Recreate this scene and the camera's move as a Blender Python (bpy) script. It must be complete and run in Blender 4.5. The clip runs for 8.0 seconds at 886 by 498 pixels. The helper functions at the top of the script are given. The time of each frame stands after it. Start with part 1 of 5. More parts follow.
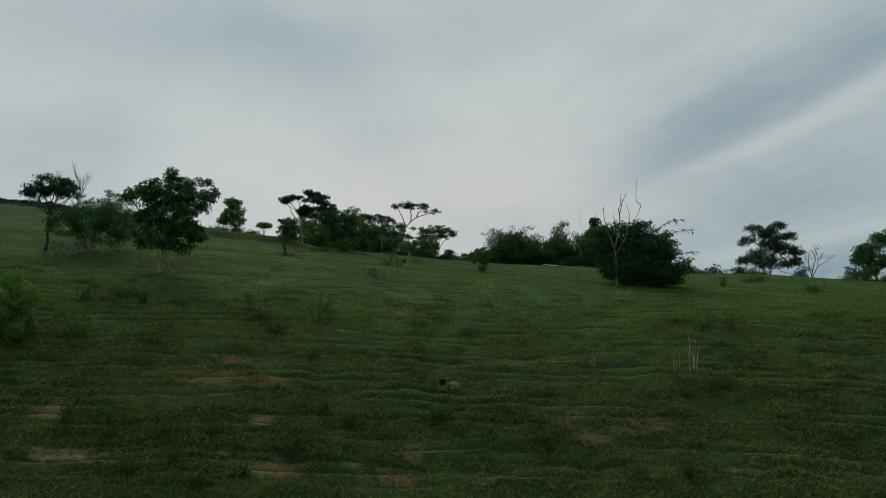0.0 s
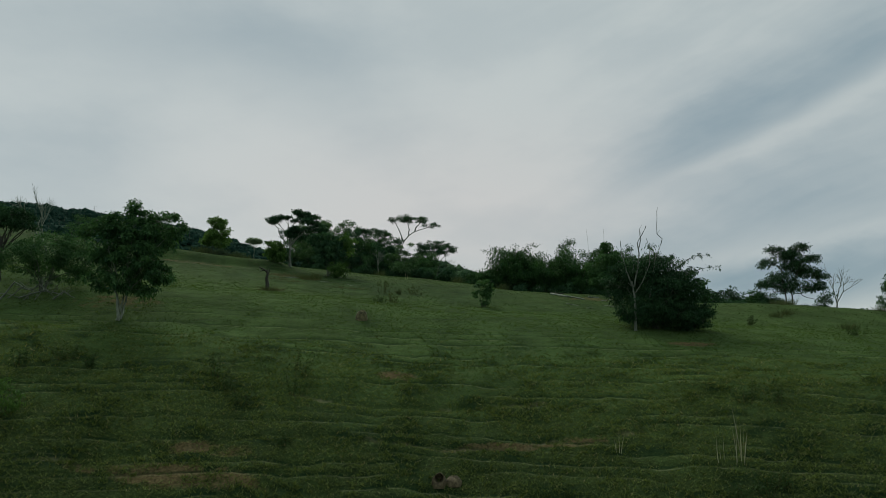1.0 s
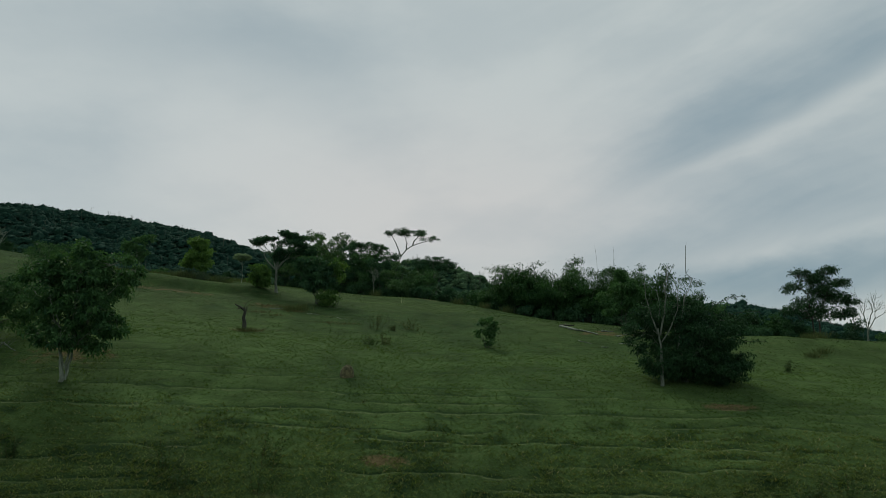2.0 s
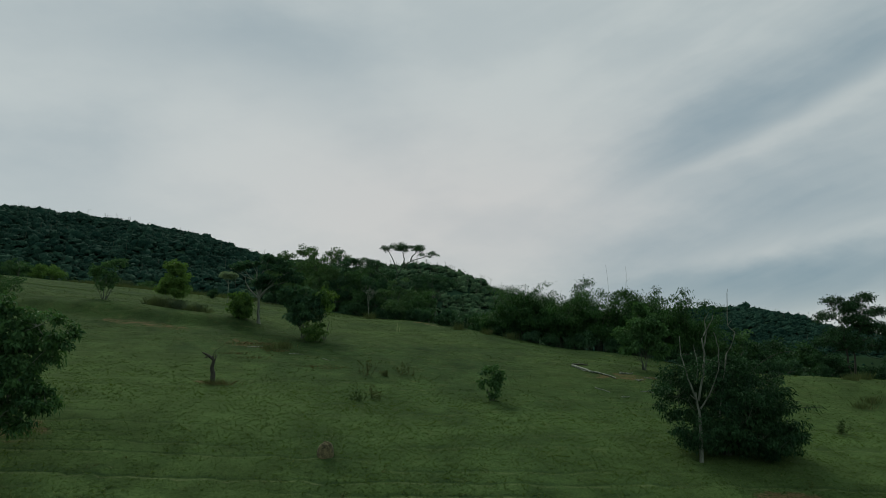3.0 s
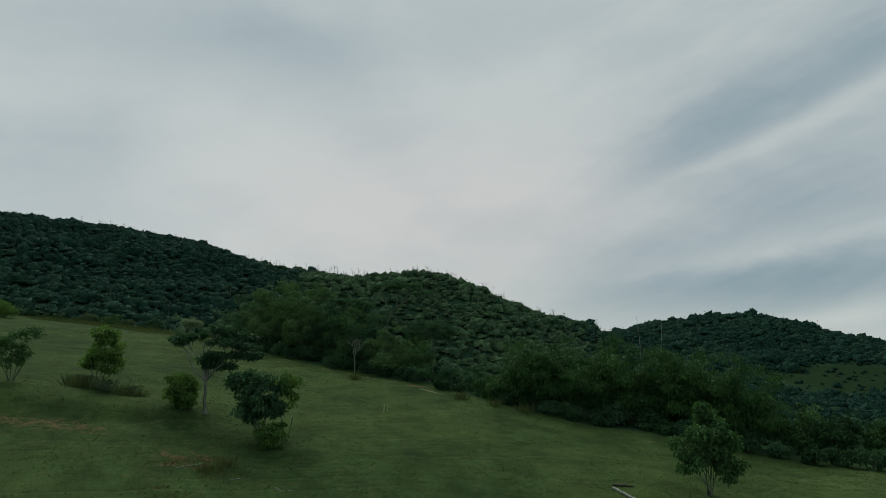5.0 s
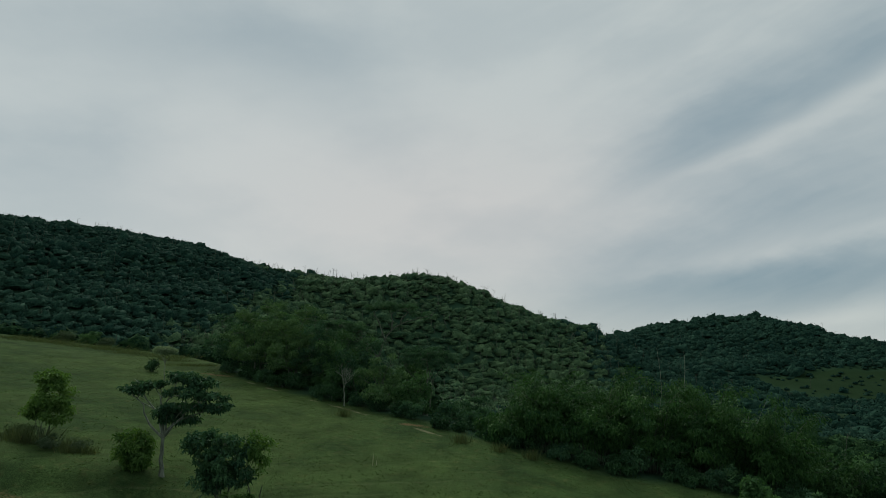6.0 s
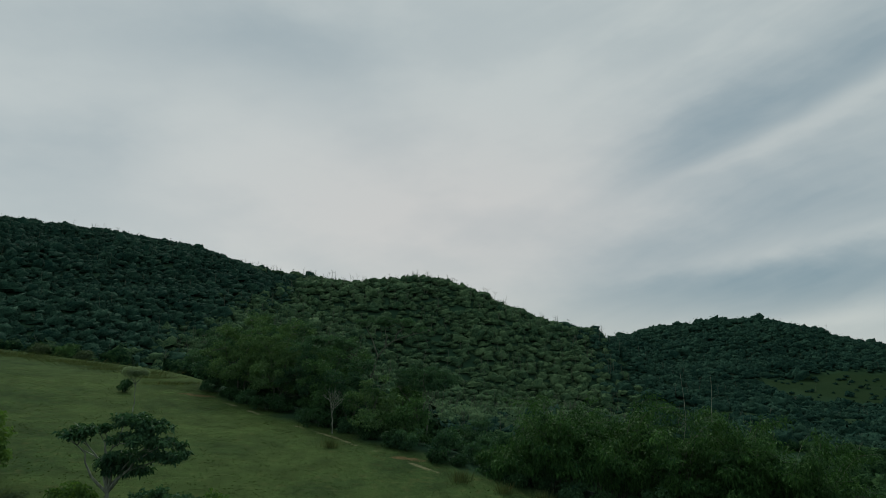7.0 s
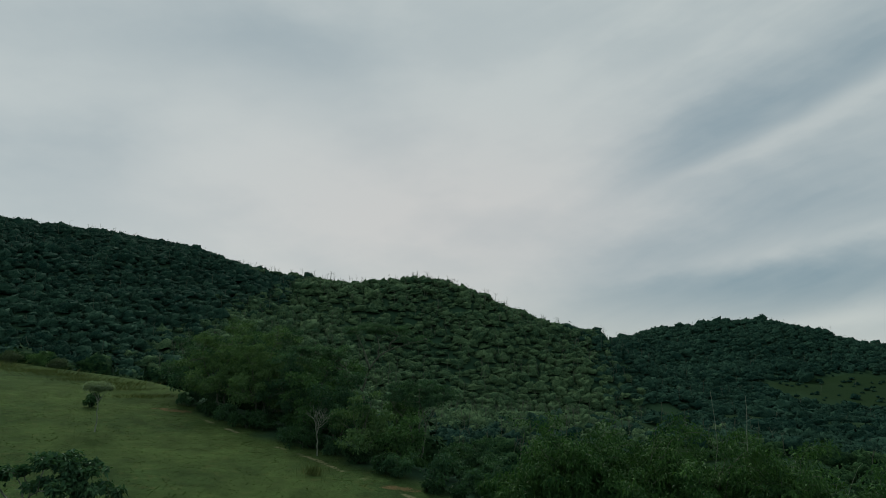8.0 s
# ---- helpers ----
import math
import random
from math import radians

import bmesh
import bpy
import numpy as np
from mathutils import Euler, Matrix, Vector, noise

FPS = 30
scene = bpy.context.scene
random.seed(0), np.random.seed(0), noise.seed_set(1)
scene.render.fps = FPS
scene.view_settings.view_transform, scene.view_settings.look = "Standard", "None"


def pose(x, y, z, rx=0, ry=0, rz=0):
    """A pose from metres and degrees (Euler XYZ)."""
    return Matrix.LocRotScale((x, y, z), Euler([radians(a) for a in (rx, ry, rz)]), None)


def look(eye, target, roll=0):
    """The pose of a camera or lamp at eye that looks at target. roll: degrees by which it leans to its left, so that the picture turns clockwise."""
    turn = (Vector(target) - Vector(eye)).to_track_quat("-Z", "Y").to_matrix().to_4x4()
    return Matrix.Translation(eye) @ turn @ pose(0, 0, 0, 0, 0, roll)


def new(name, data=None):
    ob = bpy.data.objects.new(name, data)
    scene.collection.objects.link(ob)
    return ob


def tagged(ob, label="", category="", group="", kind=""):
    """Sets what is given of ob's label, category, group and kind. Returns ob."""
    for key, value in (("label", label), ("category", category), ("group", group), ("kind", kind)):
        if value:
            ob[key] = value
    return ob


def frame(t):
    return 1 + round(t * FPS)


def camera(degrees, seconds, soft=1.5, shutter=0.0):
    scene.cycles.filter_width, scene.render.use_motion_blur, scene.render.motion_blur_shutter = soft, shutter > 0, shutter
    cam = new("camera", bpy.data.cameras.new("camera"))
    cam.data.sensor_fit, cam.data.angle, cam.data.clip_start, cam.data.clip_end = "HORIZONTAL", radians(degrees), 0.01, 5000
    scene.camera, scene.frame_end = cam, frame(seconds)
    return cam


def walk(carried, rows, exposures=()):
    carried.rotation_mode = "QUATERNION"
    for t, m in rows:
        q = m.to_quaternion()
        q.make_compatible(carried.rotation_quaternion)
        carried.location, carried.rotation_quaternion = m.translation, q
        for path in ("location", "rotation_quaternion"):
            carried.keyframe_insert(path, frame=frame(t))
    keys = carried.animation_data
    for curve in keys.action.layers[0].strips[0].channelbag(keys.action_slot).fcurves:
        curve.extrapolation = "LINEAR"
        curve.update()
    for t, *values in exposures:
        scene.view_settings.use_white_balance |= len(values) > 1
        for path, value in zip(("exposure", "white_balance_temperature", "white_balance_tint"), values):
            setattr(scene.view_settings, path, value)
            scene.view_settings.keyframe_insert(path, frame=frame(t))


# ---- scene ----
cam = camera(67.8, 8.0, soft=0.8)
METRES, EYE, TILT, LEAN, TURN = 40.0, 6.5, 10.0, 0.0, 0.0
ROWS = [
    (0.0, 0.0, 0.0, 0.0, 0.0, 0.0, -0.0),
    (0.5, 0.0012, 0.0497, 0.0251, 0.0, 0.01, 0.0),
    (1.0, 0.0023, 0.1001, 0.0499, 0.0, 0.01, -0.04),
    (1.5, 0.0031, 0.1526, 0.0744, -0.01, -0.05, -0.06),
    (3.0, 0.0065, 0.3215, 0.1443, 0.05, -0.09, -0.09),
    (3.5, 0.0073, 0.3821, 0.1673, 0.06, -0.07, -0.08),
    (4.0, 0.0083, 0.4448, 0.19, 0.1, -0.07, -0.04),
    (4.5, 0.0096, 0.5073, 0.2126, 0.13, -0.02, -0.04),
    (6.0, 0.0153, 0.7005, 0.2758, 0.22, 0.06, -0.02),
    (6.5, 0.0174, 0.7635, 0.2878, 0.23, 0.07, -0.02),
    (7.0, 0.0193, 0.8213, 0.2949, 0.27, 0.11, -0.02),
    (7.5, 0.021, 0.8837, 0.2987, 0.28, 0.14, -0.02),
    (8.0, 0.0229, 0.9446, 0.2959, 0.3, 0.16, -0.01),
]
walk(cam, [(t, pose(0, 0, EYE, TILT, LEAN, TURN) @ pose(METRES * x, METRES * y, METRES * z, 90 + pitch, roll, yaw)) for t, x, y, z, yaw, pitch, roll in ROWS])

# ---------- world and light ----------
def link(nt, a, b):
    nt.links.new(a, b)


def node(nt, kind, **inputs):
    n = nt.nodes.new(kind)
    for k, v in inputs.items():
        n.inputs[k].default_value = v
    return n


def math_node(nt, op, a, b=None, c=None, clamp=False):
    n = nt.nodes.new("ShaderNodeMath")
    n.operation, n.use_clamp = op, clamp
    for i, v in enumerate((a, b, c)):
        if v is None:
            continue
        if isinstance(v, (int, float)):
            n.inputs[i].default_value = v
        else:
            link(nt, v, n.inputs[i])
    return n.outputs[0]


def smooth_range(nt, v, lo, hi, to_lo=0.0, to_hi=1.0):
    n = nt.nodes.new("ShaderNodeMapRange")
    n.interpolation_type = "SMOOTHSTEP"
    n.inputs["From Min"].default_value, n.inputs["From Max"].default_value = lo, hi
    n.inputs["To Min"].default_value, n.inputs["To Max"].default_value = to_lo, to_hi
    link(nt, v, n.inputs["Value"])
    return n.outputs["Result"]


def mix_colour(nt, fac, a, b, blend="MIX"):
    n = nt.nodes.new("ShaderNodeMix")
    n.data_type, n.blend_type = "RGBA", blend
    for sock, v in ((n.inputs[0], fac), (n.inputs[6], a), (n.inputs[7], b)):
        if isinstance(v, (int, float)):
            sock.default_value = v
        elif isinstance(v, tuple):
            sock.default_value = (*v, 1.0)
        else:
            link(nt, v, sock)
    return n.outputs[2]


SUN_ELEVATION, SUN_AZIMUTH = 47.0, -25.0   # azimuth clockwise from +y


SKY_THIN, SKY_THICK = (0.215, 0.305, 0.350), (0.530, 0.585, 0.572)
SKY_WARM = (0.592, 0.590, 0.566)
CLOUDS = [
    (-0.38, 0.47, 0.05, 0.26, 0.07, -0.36), (-0.18, 0.42, -0.6, 0.15, 0.08, -0.22), (-0.53, 0.265, 0.2, 0.12, 0.06, -0.26),
    (0.58, 0.395, 0.40, 0.24, 0.060, -0.50), (0.38, 0.310, 0.42, 0.13, 0.045, -0.38), (0.58, 0.275, 0.30, 0.22, 0.035, -0.40),
    (0.52, 0.205, 0.15, 0.24, 0.035, -0.34), (0.47, 0.110, 0.06, 0.28, 0.046, -0.72), (0.36, 0.135, 0.05, 0.16, 0.03, -0.20), (0.57, 0.340, 0.38, 0.20, 0.014, 0.34),
    (0.50, 0.158, 0.10, 0.18, 0.012, 0.26), (0.56, 0.070, 0.1, 0.10, 0.012, 0.25), (-0.05, 0.28, 0.2, 0.35, 0.16, 0.14)]


def make_world():
    w = bpy.data.worlds.new("overcast_sky")
    scene.world = w
    w.use_nodes = True
    nt = w.node_tree
    nt.nodes.clear()
    out = nt.nodes.new("ShaderNodeOutputWorld")
    bg = node(nt, "ShaderNodeBackground", Strength=1.0)
    sky = nt.nodes.new("ShaderNodeTexSky")
    sky.sky_type, sky.sun_disc = "NISHITA", False
    sky.sun_elevation, sky.sun_rotation = radians(SUN_ELEVATION), radians(SUN_AZIMUTH)
    blue = mix_colour(nt, 1.0, sky.outputs[0], (0.08, 0.08, 0.08), "MULTIPLY")
    tc = nt.nodes.new("ShaderNodeTexCoord")
    sep = nt.nodes.new("ShaderNodeSeparateXYZ")
    link(nt, tc.outputs["Generated"], sep.inputs[0])
    x, y, z = sep.outputs
    az = math_node(nt, "ARCTAN2", x, y)
    el = math_node(nt, "ARCSINE", z)
    # soft turbulence that bends the cloud streets
    n1 = node(nt, "ShaderNodeTexNoise", Scale=2.2, Detail=4.0, Roughness=0.5)
    link(nt, tc.outputs["Generated"], n1.inputs["Vector"])
    n2 = node(nt, "ShaderNodeTexNoise", Scale=5.0, Detail=5.0, Roughness=0.55)
    stretch = nt.nodes.new("ShaderNodeMapping")
    stretch.inputs["Rotation"].default_value = (0, radians(24), 0)
    stretch.inputs["Scale"].default_value = (0.8, 1.0, 1.8)
    link(nt, tc.outputs["Generated"], stretch.inputs["Vector"])
    link(nt, stretch.outputs[0], n2.inputs["Vector"])
    az = math_node(nt, "ADD", az, math_node(nt, "MULTIPLY_ADD", n1.outputs[0], 0.16, -0.08))
    el = math_node(nt, "ADD", el, math_node(nt, "MULTIPLY_ADD", n2.outputs[0], 0.06, -0.03))
    thick = math_node(nt, "MULTIPLY_ADD", n1.outputs[0], 0.24, 0.74)
    # thin and thick streets of the cloud sheet: azimuth, height, slope, half length, half width, change
    for a0, e0, slope, la, lb, amount in CLOUDS:
        c, sn = math.cos(slope), math.sin(slope)
        da, de = math_node(nt, "SUBTRACT", az, a0), math_node(nt, "SUBTRACT", el, e0)
        u = math_node(nt, "MULTIPLY_ADD", da, c / la, math_node(nt, "MULTIPLY", de, sn / la))
        v = math_node(nt, "MULTIPLY_ADD", de, c / lb, math_node(nt, "MULTIPLY", da, -sn / lb))
        r2 = math_node(nt, "ADD", math_node(nt, "MULTIPLY", u, u), math_node(nt, "MULTIPLY", v, v))
        g = math_node(nt, "EXPONENT", math_node(nt, "MULTIPLY", r2, -1.0))
        thick = math_node(nt, "MULTIPLY_ADD", g, amount, thick)
    fine = smooth_range(nt, n2.outputs[0], 0.3, 0.7, -0.12, 0.09)
    comb = nt.nodes.new("ShaderNodeCombineXYZ")
    cs, sn = math.cos(0.34), math.sin(0.34)
    link(nt, math_node(nt, "ADD", math_node(nt, "MULTIPLY", az, 2.2 * cs), math_node(nt, "MULTIPLY", el, 2.2 * sn)), comb.inputs[0])
    link(nt, math_node(nt, "ADD", math_node(nt, "MULTIPLY", el, 15 * cs), math_node(nt, "MULTIPLY", az, -15 * sn)), comb.inputs[1])
    n3 = node(nt, "ShaderNodeTexNoise", Scale=1.6, Detail=4.0, Roughness=0.5)
    link(nt, comb.outputs[0], n3.inputs["Vector"])
    streak = math_node(nt, "MULTIPLY", smooth_range(nt, n3.outputs[0], 0.3, 0.7, -0.09, 0.07), smooth_range(nt, az, 0.05, 0.45, 0.15, 1.0))
    t = math_node(nt, "ADD", math_node(nt, "ADD", thick, fine), streak, clamp=True)
    wa, we = math_node(nt, "MULTIPLY", az, 2.2), math_node(nt, "MULTIPLY_ADD", el, 6.0, -1.25)
    warm = math_node(nt, "EXPONENT", math_node(nt, "MULTIPLY", math_node(nt, "ADD", math_node(nt, "MULTIPLY", wa, wa), math_node(nt, "MULTIPLY", we, we)), -1.0))
    bright = mix_colour(nt, warm, SKY_THICK, SKY_WARM)
    grey = mix_colour(nt, t, SKY_THIN, bright)
    # the sheet is brightest on the side of the veiled sun
    side = smooth_range(nt, y, -0.8, 0.6, 0.8, 1.0)
    grey = mix_colour(nt, 1.0, grey, side, "MULTIPLY")
    sky_col = mix_colour(nt, 0.9, blue, grey)
    link(nt, sky_col, bg.inputs["Color"])
    link(nt, bg.outputs[0], out.inputs["Surface"])


make_world()
sun = new("sun", bpy.data.lights.new("sun", "SUN"))
sun.data.energy, sun.data.angle, sun.data.color = 1.7, radians(24), (1.0, 0.95, 0.86)
se, sa = radians(SUN_ELEVATION), radians(SUN_AZIMUTH)
sun.matrix_world = look((80 * math.sin(sa), 80 * math.cos(sa), 90), (80 * math.sin(sa) - math.cos(se) * math.sin(sa), 80 * math.cos(sa) - math.cos(se) * math.cos(sa), 90 - math.sin(se)))


# ---------- materials ----------
def material(name):
    m = bpy.data.materials.new(name)
    m.use_nodes = True
    nt = m.node_tree
    b = nt.nodes["Principled BSDF"]
    return m, nt, b, nt.nodes["Material Output"]


def foliage(name, dark, light, sheen=0.5, glow=0.25, tip=None, own=0.5, gloss=0.2):
    """Leaves: a tone for each plant, a shade for each leaf, and some light through the blade."""
    m, nt, b, out = material(name)
    geo = nt.nodes.new("ShaderNodeNewGeometry")
    tone = nt.nodes.new("ShaderNodeAttribute")
    tone.attribute_name = "tone"
    v = math_node(nt, "ADD", math_node(nt, "MULTIPLY", geo.outputs["Random Per Island"], own), math_node(nt, "MULTIPLY", tone.outputs["Fac"], 1 - own))
    col = mix_colour(nt, v, dark, light)
    if tip:
        old = smooth_range(nt, geo.outputs["Random Per Island"], 0.955, 0.975)
        col = mix_colour(nt, old, col, tip)
    link(nt, col, b.inputs["Base Color"])
    b.inputs["Roughness"].default_value = sheen
    b.inputs["Specular IOR Level"].default_value = gloss
    tr = nt.nodes.new("ShaderNodeBsdfTranslucent")
    link(nt, mix_colour(nt, 1.0, col, (1.0, 1.1, 0.5), "MULTIPLY"), tr.inputs["Color"])
    mx = nt.nodes.new("ShaderNodeMixShader")
    mx.inputs[0].default_value = glow
    link(nt, b.outputs[0], mx.inputs[1])
    link(nt, tr.outputs[0], mx.inputs[2])
    link(nt, mx.outputs[0], out.inputs["Surface"])
    return m


def canopy(name, dark, light):
    """Far crowns: a tone for each tree, sprays of leaves by noise and relief."""
    m, nt, b, out = material(name)
    tc = nt.nodes.new("ShaderNodeTexCoord")
    tone = nt.nodes.new("ShaderNodeAttribute")
    tone.attribute_name = "tone"
    spray = node(nt, "ShaderNodeTexNoise", Scale=1.5, Detail=5.0, Roughness=0.75)
    bough = node(nt, "ShaderNodeTexNoise", Scale=0.28, Detail=3.0, Roughness=0.6)
    for n in (spray, bough):
        link(nt, tc.outputs["Object"], n.inputs["Vector"])
    v = math_node(nt, "MULTIPLY_ADD", tone.outputs["Fac"], 0.5, smooth_range(nt, spray.outputs[0], 0.32, 0.68, -0.25, 0.55))
    v = math_node(nt, "ADD", v, smooth_range(nt, bough.outputs[0], 0.35, 0.65, -0.12, 0.12), clamp=True)
    link(nt, mix_colour(nt, v, dark, light), b.inputs["Base Color"])
    b.inputs["Roughness"].default_value = 0.85
    b.inputs["Specular IOR Level"].default_value = 0.02
    bump = node(nt, "ShaderNodeBump", Strength=0.9, Distance=0.55)
    link(nt, spray.outputs[0], bump.inputs["Height"])
    link(nt, bump.outputs[0], b.inputs["Normal"])
    return m


def bark(name, dark, light, scale=9.0, stretch=0.22):
    m, nt, b, out = material(name)
    tc = nt.nodes.new("ShaderNodeTexCoord")
    mp = nt.nodes.new("ShaderNodeMapping")
    mp.inputs["Scale"].default_value = (1, 1, stretch)
    link(nt, tc.outputs["Object"], mp.inputs["Vector"])
    n = node(nt, "ShaderNodeTexNoise", Scale=scale, Detail=6.0, Roughness=0.65)
    link(nt, mp.outputs[0], n.inputs["Vector"])
    big = node(nt, "ShaderNodeTexNoise", Scale=1.3, Detail=2.0)
    link(nt, tc.outputs["Object"], big.inputs["Vector"])
    f = math_node(nt, "ADD", smooth_range(nt, n.outputs[0], 0.3, 0.7), math_node(nt, "MULTIPLY_ADD", big.outputs[0], 0.8, -0.4), clamp=True)
    link(nt, mix_colour(nt, f, dark, light), b.inputs["Base Color"])
    b.inputs["Roughness"].default_value = 0.9
    bump = node(nt, "ShaderNodeBump", Strength=0.6, Distance=0.02)
    link(nt, n.outputs[0], bump.inputs["Height"])
    link(nt, bump.outputs[0], b.inputs["Normal"])
    return m


def ground_material():
    """Grazed turf over red earth; forest litter where the woods stand."""
    m, nt, b, out = material("grazed_turf")
    tc = nt.nodes.new("ShaderNodeTexCoord")

    def noise_at(scale, detail=5.0, rough=0.6):
        n = node(nt, "ShaderNodeTexNoise", Scale=scale, Detail=detail, Roughness=rough)
        link(nt, tc.outputs["Object"], n.inputs["Vector"])
        return n.outputs[0]

    fine, mid, big, huge = noise_at(14.0, 6.0, 0.7), noise_at(2.1), noise_at(0.33, 4.0), noise_at(0.06, 3.0)
    grass = mix_colour(nt, smooth_range(nt, fine, 0.36, 0.66), GRASS_DARK, GRASS_LIGHT)
    grass = mix_colour(nt, smooth_range(nt, mid, 0.50, 0.74, 0.0, 0.75), grass, GRASS_DRY)
    grass = mix_colour(nt, smooth_range(nt, big, 0.38, 0.66, 0.55, 0.0), grass, GRASS_DEEP)
    grass = mix_colour(nt, smooth_range(nt, huge, 0.40, 0.60, 0.0, 0.40), grass, GRASS_YELLOW)
    # blade-sized light and dark
    blade = noise_at(34.0, 3.0, 0.75)
    speck = smooth_range(nt, blade, 0.36, 0.66, 0.50, 1.60)
    grass = mix_colour(nt, 1.0, grass, speck, "MULTIPLY")
    patch = noise_at(0.7, 6.0, 0.68)
    grass = mix_colour(nt, 1.0, grass, smooth_range(nt, patch, 0.32, 0.68, 0.80, 1.16), "MULTIPLY")
    knoll = nt.nodes.new("ShaderNodeAttribute")
    knoll.attribute_name = "knoll"
    grass = mix_colour(nt, math_node(nt, "MULTIPLY", knoll.outputs["Fac"], smooth_range(nt, big, 0.3, 0.6, 0.25, 0.65)), grass, mix_colour(nt, 1.0, mix_colour(nt, smooth_range(nt, fine, 0.36, 0.66), GRASS_SHORT_DARK, GRASS_SHORT), smooth_range(nt, patch, 0.32, 0.68, 0.76, 1.12), "MULTIPLY"))
    # low slope: shade between the blades painted as darker turf, fading uphill
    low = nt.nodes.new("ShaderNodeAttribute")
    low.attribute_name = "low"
    grass = mix_colour(nt, math_node(nt, "MULTIPLY", low.outputs["Fac"], smooth_range(nt, big, 0.35, 0.62, 0.85, 0.55)), grass, mix_colour(nt, 1.0, mix_colour(nt, smooth_range(nt, fine, 0.36, 0.66), GRASS_SHADED_DARK, GRASS_SHADED), speck, "MULTIPLY"))
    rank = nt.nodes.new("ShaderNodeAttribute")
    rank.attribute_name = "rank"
    grass = mix_colour(nt, math_node(nt, "MULTIPLY", rank.outputs["Fac"], 0.7), grass, GRASS_RANK_SHADE)
    bare = nt.nodes.new("ShaderNodeAttribute")
    bare.attribute_name = "bare"
    soil = mix_colour(nt, smooth_range(nt, fine, 0.3, 0.7), (0.050, 0.042, 0.019), (0.150, 0.124, 0.060))
    edge = math_node(nt, "ADD", bare.outputs["Fac"], math_node(nt, "MULTIPLY_ADD", fine, 1.3, -0.65))
    edge = math_node(nt, "ADD", edge, math_node(nt, "MULTIPLY_ADD", mid, 2.0, -1.0))
    col = mix_colour(nt, math_node(nt, "MULTIPLY", smooth_range(nt, edge, 0.12, 0.60), smooth_range(nt, bare.outputs["Fac"], 0.04, 0.22)), grass, soil)
    worn = nt.nodes.new("ShaderNodeAttribute")
    worn.attribute_name = "worn"
    terr = nt.nodes.new("ShaderNodeAttribute")
    terr.attribute_name = "terrace"
    ff = math_node(nt, "FRACT", math_node(nt, "ADD", terr.outputs["Fac"], math_node(nt, "MULTIPLY_ADD", mid, 0.16, -0.08)))
    path = math_node(nt, "MULTIPLY", smooth_range(nt, ff, 0.22, 0.27), smooth_range(nt, ff, 0.31, 0.37, 1.0, 0.0))
    # shadow of each terrace step, painted as a dark band beside its path
    lip_shade = math_node(nt, "MULTIPLY", smooth_range(nt, ff, 0.36, 0.42), smooth_range(nt, ff, 0.46, 0.62, 1.0, 0.0))
    col = mix_colour(nt, math_node(nt, "MULTIPLY", math_node(nt, "MULTIPLY", lip_shade, worn.outputs["Fac"]), 0.75), col, GRASS_RANK_SHADE)
    wedge = math_node(nt, "MULTIPLY", math_node(nt, "MULTIPLY", path, worn.outputs["Fac"]), smooth_range(nt, mid, 0.32, 0.58, 0.05, 0.7))
    col = mix_colour(nt, math_node(nt, "MULTIPLY", wedge, math_node(nt, "MULTIPLY_ADD", fine, 1.6, -0.3, clamp=True)), col, GRASS_PALE)
    trod = nt.nodes.new("ShaderNodeAttribute")
    trod.attribute_name = "trod"
    tread = math_node(nt, "ADD", trod.outputs["Fac"], math_node(nt, "MULTIPLY_ADD", mid, 1.4, -0.7))
    col = mix_colour(nt, smooth_range(nt, tread, 0.25, 0.8, 0.0, 0.62), col, EARTH_PALE)
    wood = nt.nodes.new("ShaderNodeAttribute")
    wood.attribute_name = "wood"
    litter = mix_colour(nt, mid, (0.014, 0.042, 0.026), (0.036, 0.080, 0.044))
    col = mix_colour(nt, wood.outputs["Fac"], col, litter)
    link(nt, col, b.inputs["Base Color"])
    b.inputs["Roughness"].default_value = 0.95
    b.inputs["Specular IOR Level"].default_value = 0.02
    h = math_node(nt, "ADD", math_node(nt, "MULTIPLY", fine, 0.6), math_node(nt, "MULTIPLY", mid, 0.5))
    bump = node(nt, "ShaderNodeBump", Strength=0.8, Distance=0.06)
    link(nt, h, bump.inputs["Height"])
    link(nt, bump.outputs[0], b.inputs["Normal"])
    return m


GRASS_DARK, GRASS_LIGHT = (0.025, 0.050, 0.016), (0.060, 0.110, 0.035)
GRASS_DRY, GRASS_DEEP = (0.084, 0.096, 0.036), (0.018, 0.038, 0.015)
GRASS_YELLOW, GRASS_PALE = (0.068, 0.108, 0.033), (0.22, 0.24, 0.13)
# dark of rank grass, also the painted shadow along terrace steps
GRASS_RANK_SHADE = (0.010, 0.028, 0.012)
EARTH_PALE = (0.200, 0.195, 0.115)
# turf colours with the shade among low-slope blades put in
GRASS_SHADED_DARK, GRASS_SHADED = (0.008, 0.016, 0.006), (0.046, 0.068, 0.022)
GRASS_SHORT_DARK, GRASS_SHORT = (0.046, 0.087, 0.028), (0.080, 0.136, 0.043)

